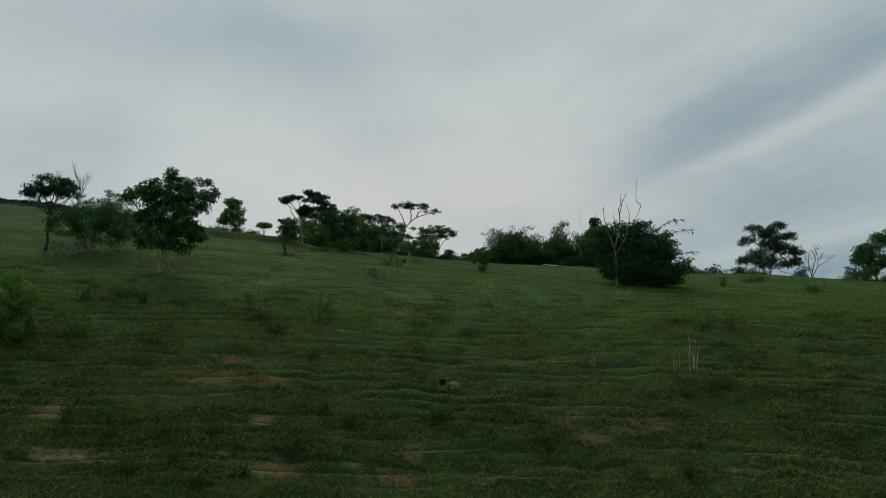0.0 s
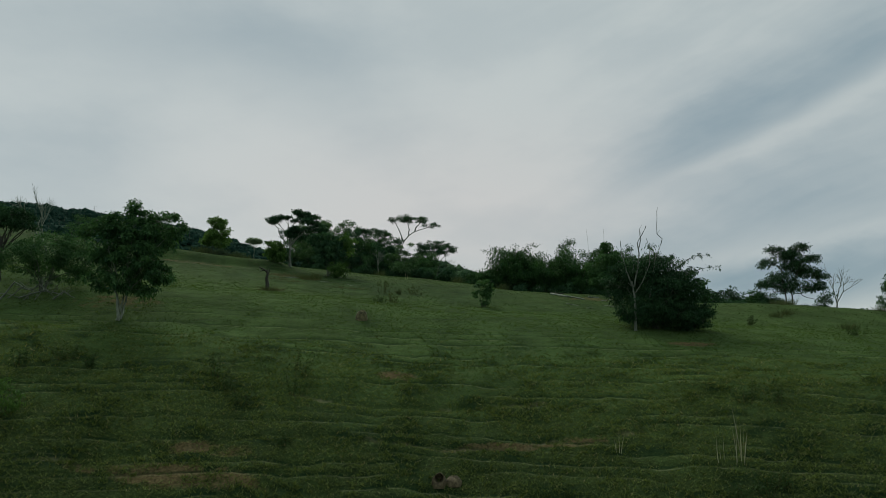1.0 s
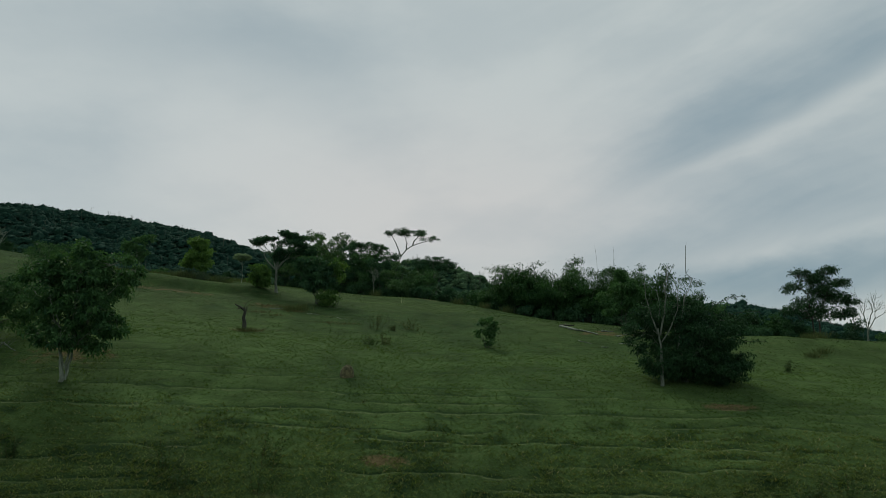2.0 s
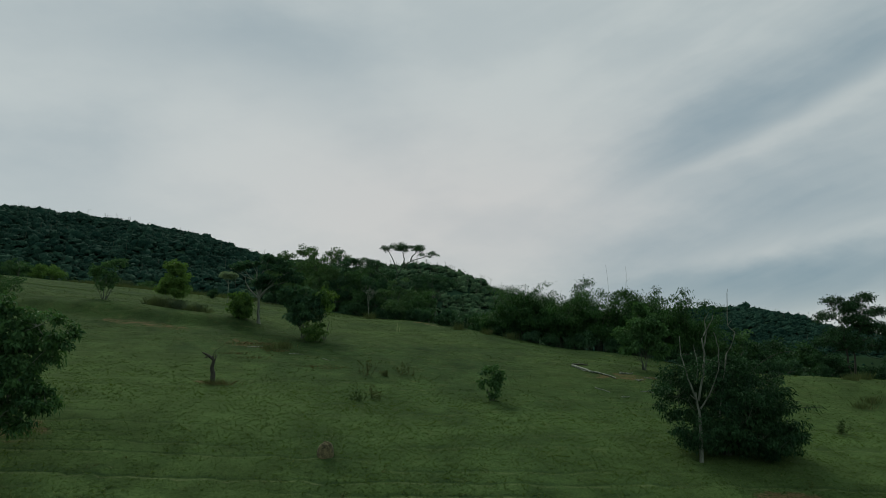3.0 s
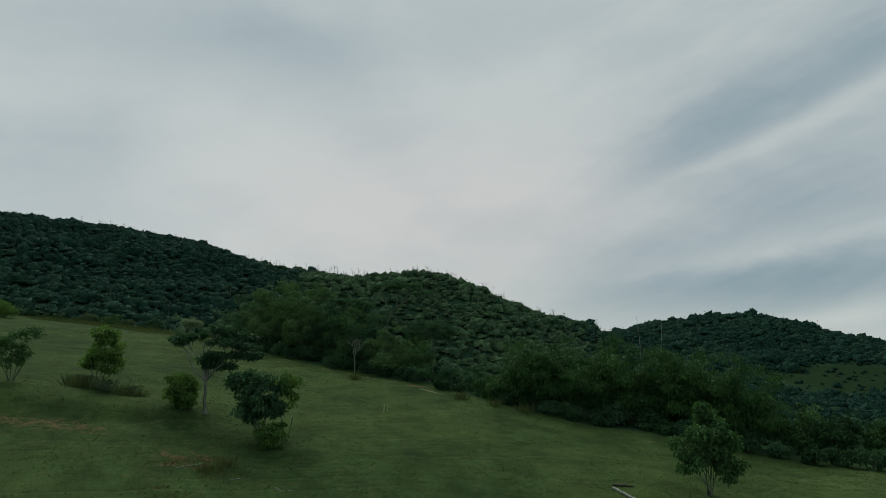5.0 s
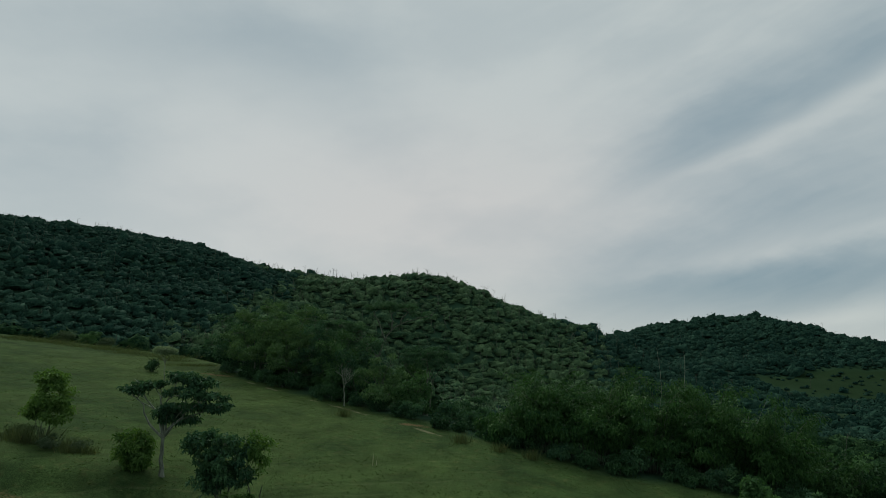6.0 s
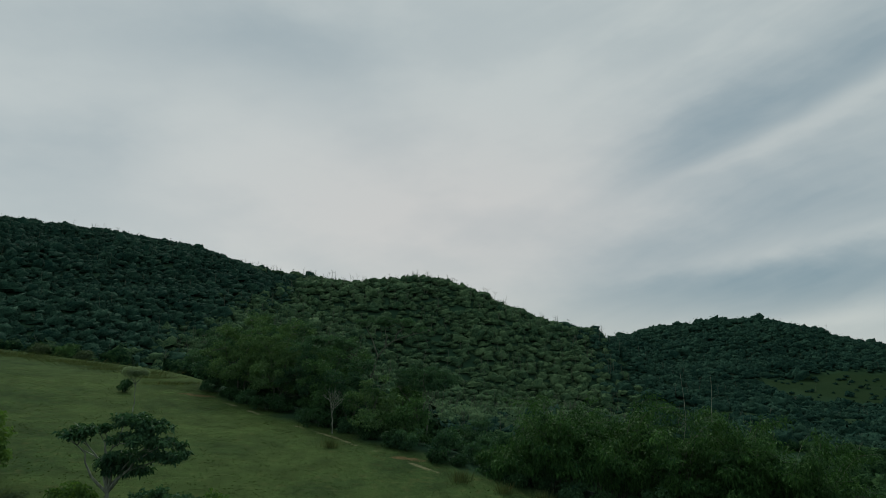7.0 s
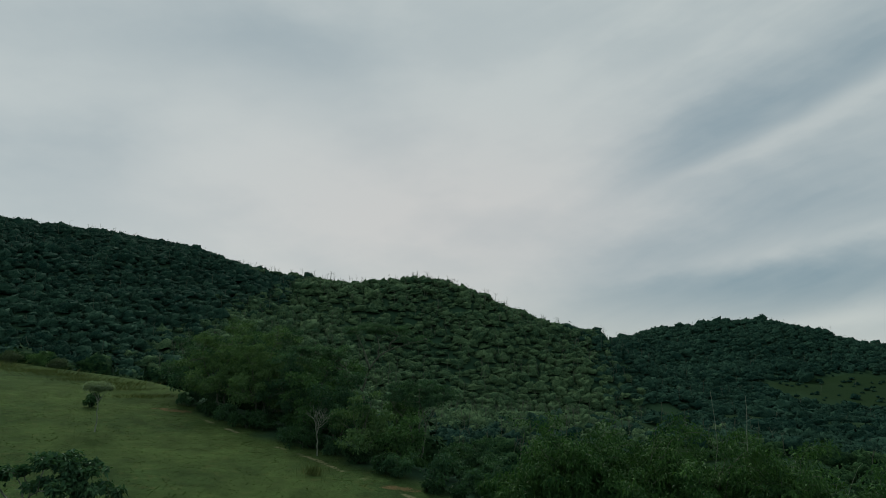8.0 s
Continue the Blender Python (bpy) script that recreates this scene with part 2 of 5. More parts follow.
M_GROUND = ground_material()
M_BLADE = foliage("grass_blades", (0.030, 0.060, 0.018), (0.060, 0.102, 0.031), 0.7, 0.42, (0.13, 0.16, 0.07), 0.6, 0.05)
M_BLADE_LOW = foliage("slope_grass_blades", (0.034, 0.062, 0.019), (0.222, 0.282, 0.096), 0.7, 0.3, (0.30, 0.27, 0.14), 0.6, 0.05)
M_BLADE_MID = foliage("shoulder_grass_blades", (0.046, 0.087, 0.029), (0.110, 0.176, 0.056), 0.7, 0.42, (0.15, 0.18, 0.08), 0.6, 0.05)
M_TALL = foliage("tall_grass", (0.040, 0.066, 0.028), (0.120, 0.155, 0.066), 0.7, 0.25, (0.20, 0.17, 0.09), gloss=0.05)
M_DRY = foliage("dry_stalks", (0.28, 0.28, 0.20), (0.50, 0.49, 0.38), 0.7, 0.2, gloss=0.05)
M_BROWN = foliage("brown_grass", (0.066, 0.100, 0.038), (0.125, 0.155, 0.062), 0.7, 0.2, gloss=0.05)
M_WITHERED = foliage("withered_herbs", (0.060, 0.055, 0.026), (0.150, 0.132, 0.066), 0.7, 0.2, gloss=0.05)
M_LEAF = foliage("broad_leaves", (0.013, 0.052, 0.023), (0.100, 0.214, 0.076), 0.5, 0.2, gloss=0.08)
# leaves of farther trees; lifted bluish darks paint in the veil of air
M_LEAF_HAZED = foliage("hazed_blue_green_leaves", (0.018, 0.060, 0.038), (0.088, 0.190, 0.088), 0.55, 0.2, gloss=0.06)
M_LEAF_MOSS = foliage("moss_green_leaves", (0.024, 0.078, 0.038), (0.120, 0.220, 0.086), 0.55, 0.2, gloss=0.06)
M_WEED = foliage("weed_leaves", (0.028, 0.060, 0.024), (0.078, 0.130, 0.048), 0.6, 0.2, gloss=0.05)
M_LEAF_DARK = foliage("dark_leaves", (0.006, 0.028, 0.015), (0.056, 0.132, 0.054), 0.5, 0.12, gloss=0.06)
M_LEAF_LIGHT = foliage("light_leaves", (0.038, 0.098, 0.028), (0.140, 0.255, 0.068), 0.5, 0.3, gloss=0.08)
M_LEAF_PALE = foliage("pale_grey_leaves", (0.11, 0.17, 0.105), (0.25, 0.33, 0.215), 0.6, 0.25, gloss=0.08)
M_LEAF_GREY = foliage("grey_green_leaves", (0.034, 0.070, 0.036), (0.115, 0.165, 0.095), 0.6, 0.2, gloss=0.08)
M_BAMBOO = foliage("bamboo_leaves", (0.010, 0.046, 0.020), (0.076, 0.176, 0.050), 0.5, 0.2, gloss=0.06)
# distance haze is mixed into these colours: bluer far woods
M_WOODS_HAZED = canopy("hazed_forest_canopy", (0.008, 0.034, 0.027), (0.043, 0.102, 0.066))
# olive trees, lightened for the veil of haze over the middle hill
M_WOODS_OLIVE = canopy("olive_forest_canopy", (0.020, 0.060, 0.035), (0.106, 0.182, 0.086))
M_WOODS_NEAR = canopy("near_forest_canopy", (0.007, 0.032, 0.016), (0.054, 0.118, 0.044))
M_BARK = bark("grey_bark", (0.030, 0.040, 0.026), (0.118, 0.154, 0.104))
M_BARK_DARK = bark("dark_bark", (0.016, 0.017, 0.012), (0.058, 0.062, 0.044))
M_DEAD = bark("bleached_deadwood", (0.090, 0.112, 0.082), (0.29, 0.34, 0.265))
M_DEAD_GREY = bark("grey_deadwood", (0.055, 0.070, 0.050), (0.20, 0.235, 0.185))
M_MOUND = bark("termite_earth", (0.024, 0.026, 0.010), (0.150, 0.140, 0.062), 9.0, 1.0)
M_BURROW = bark("burrow_earth", (0.036, 0.031, 0.016), (0.135, 0.112, 0.058), 13.0, 1.0)


# ---------- meshes from arrays ----------
def mesh_of(name, verts, faces, mat, smooth=False, normals=None, **fields):
    verts, faces = np.asarray(verts, np.float32), np.asarray(faces, np.int32)
    me = bpy.data.meshes.new(name)
    me.vertices.add(len(verts))
    me.vertices.foreach_set("co", verts.ravel())
    k = faces.shape[1]
    me.loops.add(faces.size)
    me.loops.foreach_set("vertex_index", faces.ravel())
    me.polygons.add(len(faces))
    me.polygons.foreach_set("loop_start", np.arange(0, faces.size, k, dtype=np.int32))
    me.polygons.foreach_set("use_smooth", np.full(len(faces), smooth))
    for key, values in fields.items():
        me.attributes.new(key, "FLOAT", "POINT").data.foreach_set("value", np.asarray(values, np.float32))
    if normals is not None:
        me.attributes.new("custom_normal", "FLOAT_VECTOR", "POINT").data.foreach_set("vector", np.asarray(normals, np.float32).ravel())
    me.update(calc_edges=True)
    me.materials.append(mat)
    return me


def part(name, data, parent, label=""):
    """One mesh object under a thing or a part."""
    ob = new(name, data)
    ob.parent = parent
    return tagged(ob, label)


def lattice(ix, iy, seed):
    h = (ix.astype(np.int64) * 374761393 + iy.astype(np.int64) * 668265263 + seed * 974634721) & 0xFFFFFFFF
    h = ((h ^ (h >> 13)) * 1274126177) & 0xFFFFFFFF
    return ((h ^ (h >> 16)) & 0xFFFF) / 65535.0


def vnoise(x, y, seed=0):
    """Smooth value noise, 0 to 1."""
    x, y = np.asarray(x, float), np.asarray(y, float)
    ix, iy = np.floor(x), np.floor(y)
    fx, fy = x - ix, y - iy
    fx, fy = fx * fx * (3 - 2 * fx), fy * fy * (3 - 2 * fy)
    a, b = lattice(ix, iy, seed), lattice(ix + 1, iy, seed)
    c, d = lattice(ix, iy + 1, seed), lattice(ix + 1, iy + 1, seed)
    return (a * (1 - fx) + b * fx) * (1 - fy) + (c * (1 - fx) + d * fx) * fy


def fbm(x, y, seed=0, octaves=4):
    total, amp, norm = 0.0, 1.0, 0.0
    for o in range(octaves):
        total = total + amp * vnoise(x * 2**o, y * 2**o, seed + 17 * o)
        norm, amp = norm + amp, amp * 0.5
    return total / norm


def step(v, lo, hi):
    t = np.clip((np.asarray(v, float) - lo) / (hi - lo), 0, 1)
    return t * t * (3 - 2 * t)


def curve_through(x, xs, ys):
    """A smooth line through a few heights."""
    xs, ys = np.asarray(xs, float), np.asarray(ys, float)
    m = np.gradient(ys, xs)
    i = np.clip(np.searchsorted(xs, x) - 1, 0, len(xs) - 2)
    h = xs[i + 1] - xs[i]
    t = np.clip((x - xs[i]) / h, 0, 1)
    return ((2 * t**3 - 3 * t**2 + 1) * ys[i] + (t**3 - 2 * t**2 + t) * h * m[i] + (-2 * t**3 + 3 * t**2) * ys[i + 1] + (t**3 - t**2) * h * m[i + 1])


# ---------- the lie of the land ----------
def wood_edge(x):
    """Where the pasture ends and the woods begin."""
    return curve_through(x, (-120, -60, -40, -30, -22, -16, -11.6, -7.2, -3.3, 2, 13, 20, 27, 60, 120), (116, 106, 101, 98, 91, 86, 82.5, 79.5, 75.5, 71.5, 67, 64, 60.5, 58, 54))


def pasture(x, y):
    p = curve_through(y, (-60, 2, 12, 19, 24, 30, 33, 36, 44, 53, 62, 70, 78, 86, 96, 120), (-0.5, -0.3, 0.5, 2.9, 5.7, 8.9, 10.15, 11.2, 12.8, 14.8, 16.4, 17.5, 18.2, 19.1, 20.0, 21.0))
    left = np.where(x < 0, 0.10 * (1 - 0.35 * step(-x, 0, 12) * step(y, 30, 33) * step(-y, -37, -33)), 0.0)
    right = np.where(x > 0, 0.055 * step(y, 28, 38) - 0.045 * (1 - step(y, 26, 32)), 0.0)
    z = p - x * (left + right) * step(y, 6, 22) - 1.75 * step(x, 1, 16) * step(y, 48, 68)
    z = z + 0.42 * np.exp(-((x - 12) / 6) ** 2 - ((y - 53) / 6) ** 2) + 0.75 * np.exp(-((x - 14.5) / 4.5) ** 2 - ((y - 66) / 5) ** 2)
    z = z + 0.55 * step(x, 16, 24) * np.exp(-((y - 51) / 4.5) ** 2) + 0.3 * np.exp(-((x + 2) / 4) ** 2 - ((y - 75) / 4) ** 2) + 0.3 * step(-x, 15, 25) * np.exp(-((y - 60) / 6) ** 2) + 0.9 * step(-x, 27, 40) * np.exp(-((y - 62) / 8) ** 2)
    z = z - 0.9 * np.exp(-((x + 22.5) / 4.5) ** 2 - ((y - 37) / 3.0) ** 2)
    return np.where(y > 0, z, p)


def hill(x, y, ridge_y, near, xs, heights, back=160.0):
    r = curve_through(x, xs, heights)
    t = np.where(y < ridge_y, (y - (ridge_y - near)) / near, 1 - (y - ridge_y) / back)
    return r * step(t, 0, 1)


def land(x, y):
    """Height of the ground, without its small relief."""
    x, y = np.asarray(x, float), np.asarray(y, float)
    e = wood_edge(x)
    near = pasture(x, np.minimum(y, e + 4))
    over = np.clip(y - e - 2, 0, None)
    drop = 0.33 * over * step(over, 0, 25)
    floor = 2.0 + 20 * step(-x, 40, 200) - 5.0 * step(x, 40, 200)
    inner = np.maximum(near - drop, floor)
    h1 = hill(x, y, 500, 330, (-700, -324, -213, -131, -94, -50, 0, 60, 200), (141, 114.5, 98.5, 85.5, 80, 62, 30, 5, 0))
    h2 = hill(x, y, 441, 130, (-200, -140, -108, -80, -55, -34, 1, 25, 61, 89, 120, 170, 260), (0, 20, 54, 75, 81, 82, 78, 71, 59, 50, 34, 10, 0), 120)
    h3 = hill(x, y, 628, 330, (-100, 40, 87, 145, 183, 218, 264, 309, 345, 394, 520, 900), (0, 14, 33, 53, 62, 69.5, 73.5, 65, 56, 30, 22, 40), 220)
    k = 7.0
    hills = k * np.log(np.exp(h1 / k) + np.exp(h2 / k) + np.exp(h3 / k)) - k * math.log(3)
    rough = (fbm(x / 45, y / 45, 5) - 0.5) * 14 * step(over, 30, 120)
    far = step(np.hypot(x, y), 900, 1600)
    return (inner + hills * step(over, 5, 60) + rough) * (1 - far) + 10 * far


BARE = [  # x, y, half width, half depth, strength
    (-7.4, 23.2, 2.4, 0.5, 0.85), (-7.0, 24.4, 1.6, 0.3, 0.6), (-9.9, 23.3, 1.2, 0.3, 0.5), (-5.7, 21.4, 0.5, 0.35, 0.8), (4.1, 21.9, 1.0, 0.5, 0.8), (4.6, 21.2, 0.9, 0.35, 0.95), (2.4, 25.45, 2.8, 0.16, 0.8), (4.6, 25.6, 1.0, 0.25, 0.7),
    (-1.3, 19.5, 0.7, 0.35, 0.9), (-0.9, 20.7, 0.5, 0.45, 0.8), (1.2, 19.7, 0.5, 0.3, 0.7), (-12.1, 20.9, 0.9, 0.5, 0.8), (-10.5, 19.3, 2.0, 0.35, 0.6), (-1.6, 29.3, 0.8, 0.35, 0.75), (-5.0, 19.4, 1.4, 0.4, 0.7), (6.5, 21.6, 1.6, 0.4, 0.5),
    (11.6, 34.3, 1.2, 0.45, 0.75), (-11.2, 51.6, 2.6, 1.4, 0.3), (-10.5, 42.6, 0.8, 0.5, 0.6), (-15.5, 35.2, 2.6, 0.9, 0.4), (-19, 54.0, 4.0, 1.0, 0.35),
    (10.5, 49.6, 2.4, 0.8, 0.4), (-1.6, 73.0, 1.2, 0.4, 0.7), (-20.5, 88.2, 2.0, 0.7, 0.7)]


TRACKS = [  # worn cattle tracks across the steep slope: x, and y along it
    ((-14, -12, -8.1, -4.7, -1.4, 2.5, 5.3, 8), (23.0, 23.35, 24.2, 25.3, 25.4, 25.5, 25.85, 26.1)),
    ((-6, -5.2, -1.1, 1.3, 4.1, 7), (27.4, 27.44, 27.34, 27.55, 27.7, 27.9)),
    ((-13, -12, -7.4, 0, 3.6, 11.4, 14), (19.1, 19.1, 19.85, 20.0, 20.05, 19.4, 19.2))]


def track_at(x, y):
    best = np.zeros_like(np.asarray(x, float) + 0.0 * y)
    for i, (xs, ys) in enumerate(TRACKS):
        off = (y - curve_through(x, xs, ys) - 0.35 * (fbm(x / 1.2, 0 * x, 63 + i, 3) - 0.5)) / 0.13
        best = np.maximum(best, np.exp(-off**2) * step(x, xs[0], xs[0] + 2) * (1 - step(x, xs[-1] - 2, xs[-1])))
    return best


def relief(x, y):
    """Cattle paths along the slope, hummocks; gives height, worn paths and bare earth."""
    z = land(x, y)
    steep = step(y, 15, 20) * (1 - step(y, 29, 38)) * step(-np.abs(x), -60, -40)
    mild = step(y, 15, 20) * (1 - step(y, 60, 75))
    q = (z + 0.34 * (fbm(x / 12, y / 12, 21, 2) - 0.5) + 0.03 * x + 0.13 * (fbm(x / 2.2, y / 2.2, 23, 3) - 0.5) + 0.07 * (fbm(x / 0.6, y / 0.6, 25, 2) - 0.5)) / 0.27
    f = q - np.floor(q)
    live = step(fbm(x / 4.5, np.floor(q) * 3.7, 31, 3), 0.38, 0.62)
    tread = (step(f, 0.42, 0.80) - f) * 0.08 * live
    hummock = (fbm(x / 1.1, y / 1.1, 41, 3) - 0.5) * 0.26 + (fbm(x / 4.5, y / 4.5, 43, 2) - 0.5) * 0.26
    along = step(x, -31, -26) * (1 - step(x, -14.5, -11))
    q2 = y - 55.6 - 0.12 * (x + 20) - 0.7 * (vnoise(x / 2.5, 0 * x, 29) - 0.5)
    ledge = along * 0.62 * step(q2, -1.0, 0.35) * (1 - step(q2, 1.2, 6.0))
    dz = ledge + steep * tread + mild * hummock * (0.35 + 0.65 * steep)
    dz = dz - 0.07 * track_at(x, y)
    worn = (steep + 0.25 * mild * (1 - steep)) * live
    low = 1 - step(y, 19, 27)
    # rank grass patches, set denser low down to darken the foot
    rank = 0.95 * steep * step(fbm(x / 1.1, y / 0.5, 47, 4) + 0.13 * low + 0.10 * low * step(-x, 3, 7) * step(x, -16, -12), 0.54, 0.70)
    bare = np.zeros_like(z)
    for bx, by, rx, ry, s in BARE:
        d = np.hypot((x - bx) / rx, (y - by) / ry)
        bare = np.maximum(bare, s * (1 - step(d, 0.35, 1.25)))
    bare = bare * (0.15 + 1.5 * fbm(x / 1.1, y / 0.45, 51, 4))
    return z + dz, worn, bare, np.clip(rank, 0, 1), q


def path_at(x, y):
    """The trodden path along the woods."""
    off = (y - wood_edge(x) + 1.3 + 1.2 * (vnoise(x / 4, 0 * x, 53) - 0.5)) / 0.27
    along = step(fbm(x / 1.6, y / 0.8, 59, 3), 0.34, 0.60)
    return 0.6 * along * track_at(x, y) + np.exp(-off**2) * step(x, -25, -20) * (1 - step(x, -1, 2)) * step(fbm(x / 1.9, y / 1.9, 57, 4), 0.42, 0.62)


def ground_at(x, y):
    h = relief(np.array([float(x)]), np.array([float(y)]))[0]
    return float(h[0])


def spaced(*runs):
    out = [runs[0][0]]
    for lo, hi, n, grow in runs:
        t = np.linspace(0, 1, n + 1)[1:]
        out.extend(lo + (hi - lo) * (t**grow))
    return np.array(out)


def scrub_at(x, y):
    """The open brush in the valley beyond the pasture."""
    return step(x - 0.08 * y + 40 * (fbm(x / 40, y / 40, 75, 2) - 0.5), 5, 40) * (1 - step(y, 300, 390))


def meadow_at(x, y):
    """Rough grassy clearings on the far slope."""
    ragged = fbm(x / 40, y / 40, 71, 3) - 0.5
    field = 1 - np.hypot((x - 262) / 108, (y - 412) / 47) + 0.9 * ragged
    strip = 1 - np.hypot((x - 170) / 60, (y - 316 + 0.35 * (x - 170)) / 11) + 0.9 * ragged
    return step(np.maximum(field, strip), 0.0, 0.25)


def make_ground():
    right = spaced((0, 34, 130, 1.0), (34, 110, 38, 1.3), (110, 620, 46, 1.15), (620, 4000, 14, 1.6))
    xs = np.concatenate([-right[:0:-1], right])
    ys = spaced((-1500, -40, 12, 0.6), (-40, 15, 26, 0.8), (15, 34, 260, 1.0), (34, 44, 60, 1.0), (44, 70, 70, 1.0), (70, 93, 110, 1.0), (93, 125, 22, 1.0), (125, 720, 76, 1.1), (720, 4500, 14, 1.6))
    gx, gy = np.meshgrid(xs, ys)
    z, worn, bare, rank, terrace = relief(gx, gy)
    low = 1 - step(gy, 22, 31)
    knoll = step(gy, 25, 31) * (1 - step(gy, 40, 52)) * step(-np.abs(gx), -60, -40)
    e = wood_edge(gx)
    wood = step(gy - e - 9 * step(-gx, 20, 26) + 2.5 * (vnoise(gx / 2.5, gy / 2.5, 61) - 0.5), -0.5, 2.5)
    meadow = meadow_at(gx, gy)
    knoll = np.maximum(knoll, 0.35 * meadow)
    rank = np.maximum(rank, 1.25 * step(gy, 100, 130))
    scrub = scrub_at(gx, gy) * (0.35 + 0.65 * step(fbm(gx / 11, gy / 11, 73, 3), 0.42, 0.58))
    wood = wood * (1 - meadow) * (1 - scrub)
    nx, ny = len(xs), len(ys)
    idx = np.arange(nx * ny).reshape(ny, nx)
    faces = np.stack([idx[:-1, :-1], idx[:-1, 1:], idx[1:, 1:], idx[1:, :-1]], -1).reshape(-1, 4)
    v = np.stack([gx, gy, z], -1).reshape(-1, 3)
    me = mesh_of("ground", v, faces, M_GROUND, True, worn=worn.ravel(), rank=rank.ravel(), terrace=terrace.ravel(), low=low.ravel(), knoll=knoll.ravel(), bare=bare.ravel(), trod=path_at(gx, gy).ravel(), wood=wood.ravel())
    tagged(new("ground", me), "grazed green hillside with worn cattle paths and red bare earth", "ground", kind="structure")


make_ground()


# ---------- plants ----------
def unit(v):
    return v / np.maximum(np.linalg.norm(v, axis=-1, keepdims=True), 1e-9)


def leaf_arrays(rng, p, out, length, width, droop=0.0, spread=0.8, up=0.35):
    """Folded diamond leaves at p, facing more or less outwards."""
    n = len(p)
    nor = unit(out * 0.7 + rng.normal(size=(n, 3)) * spread + (0, 0, up))
    nor = np.where((nor * out).sum(-1, keepdims=True) < 0, -nor, nor)
    a = rng.normal(size=(n, 3)) + out * 0.5 - np.array([0, 0, droop])
    a = unit(a - nor * (a * nor).sum(-1, keepdims=True))
    b = np.cross(nor, a)
    ln = (length * rng.uniform(0.6, 1.3, (n, 1)))
    wd = (width * rng.uniform(0.7, 1.3, (n, 1)))
    tip = p + a * ln - np.array([0, 0, 1]) * ln * 0.25
    mid = p + a * ln * 0.45 + nor * wd * 0.18
    v = np.stack([p, mid - b * wd * 0.5, tip, mid + b * wd * 0.5], 1).reshape(-1, 3)
    return v, np.arange(4 * n, dtype=np.int32).reshape(-1, 4)


def tube(pts, r0, r1, sides=6):
    pts = np.asarray(pts, float)
    n = len(pts)
    d = unit(np.gradient(pts, axis=0))
    ref = np.where(np.abs(d[:, 2:3]) > 0.9, np.array([[1.0, 0, 0]]), np.array([[0, 0, 1.0]]))
    a = unit(np.cross(d, ref))
    b = np.cross(d, a)
    rad = (r0 + (r1 - r0) * np.linspace(0, 1, n) ** 0.8)[:, None, None]
    ang = np.linspace(0, 2 * np.pi, sides, endpoint=False)[None, :, None]
    v = (pts[:, None] + rad * (np.cos(ang) * a[:, None] + np.sin(ang) * b[:, None])).reshape(-1, 3)
    i = np.arange(n - 1)[:, None] * sides
    j = np.arange(sides)[None]
    k = (j + 1) % sides
    f = np.stack([i + j, i + k, i + sides + k, i + sides + j], -1).reshape(-1, 4)
    return v, f


def merged(pieces):
    vs, fs, base = [], [], 0
    for v, f in pieces:
        vs.append(v)
        fs.append(f + base)
        base += len(v)
    return np.concatenate(vs), np.concatenate(fs)


def bent(rng, a, b, n=6, wander=0.08, sag=0.0):
    a, b = np.asarray(a, float), np.asarray(b, float)
    t = np.linspace(0, 1, n)[:, None]
    length = np.linalg.norm(b - a)
    w = np.cumsum(rng.normal(size=(n, 3)), 0) * wander * length / n**0.5
    w = w - w[:1] - (w[-1:] - w[:1]) * t
    return a + (b - a) * t + w + np.array([0, 0, 1.0]) * (sag * length * np.sin(np.pi * t))


def thing(name, x, y, label, category, group="", turn=0.0, z=None):
    e = new(name)
    e.empty_display_size = 0.2
    e.matrix_basis = pose(x, y, ground_at(x, y) if z is None else z, 0, 0, turn)
    return tagged(e, label, category, group)


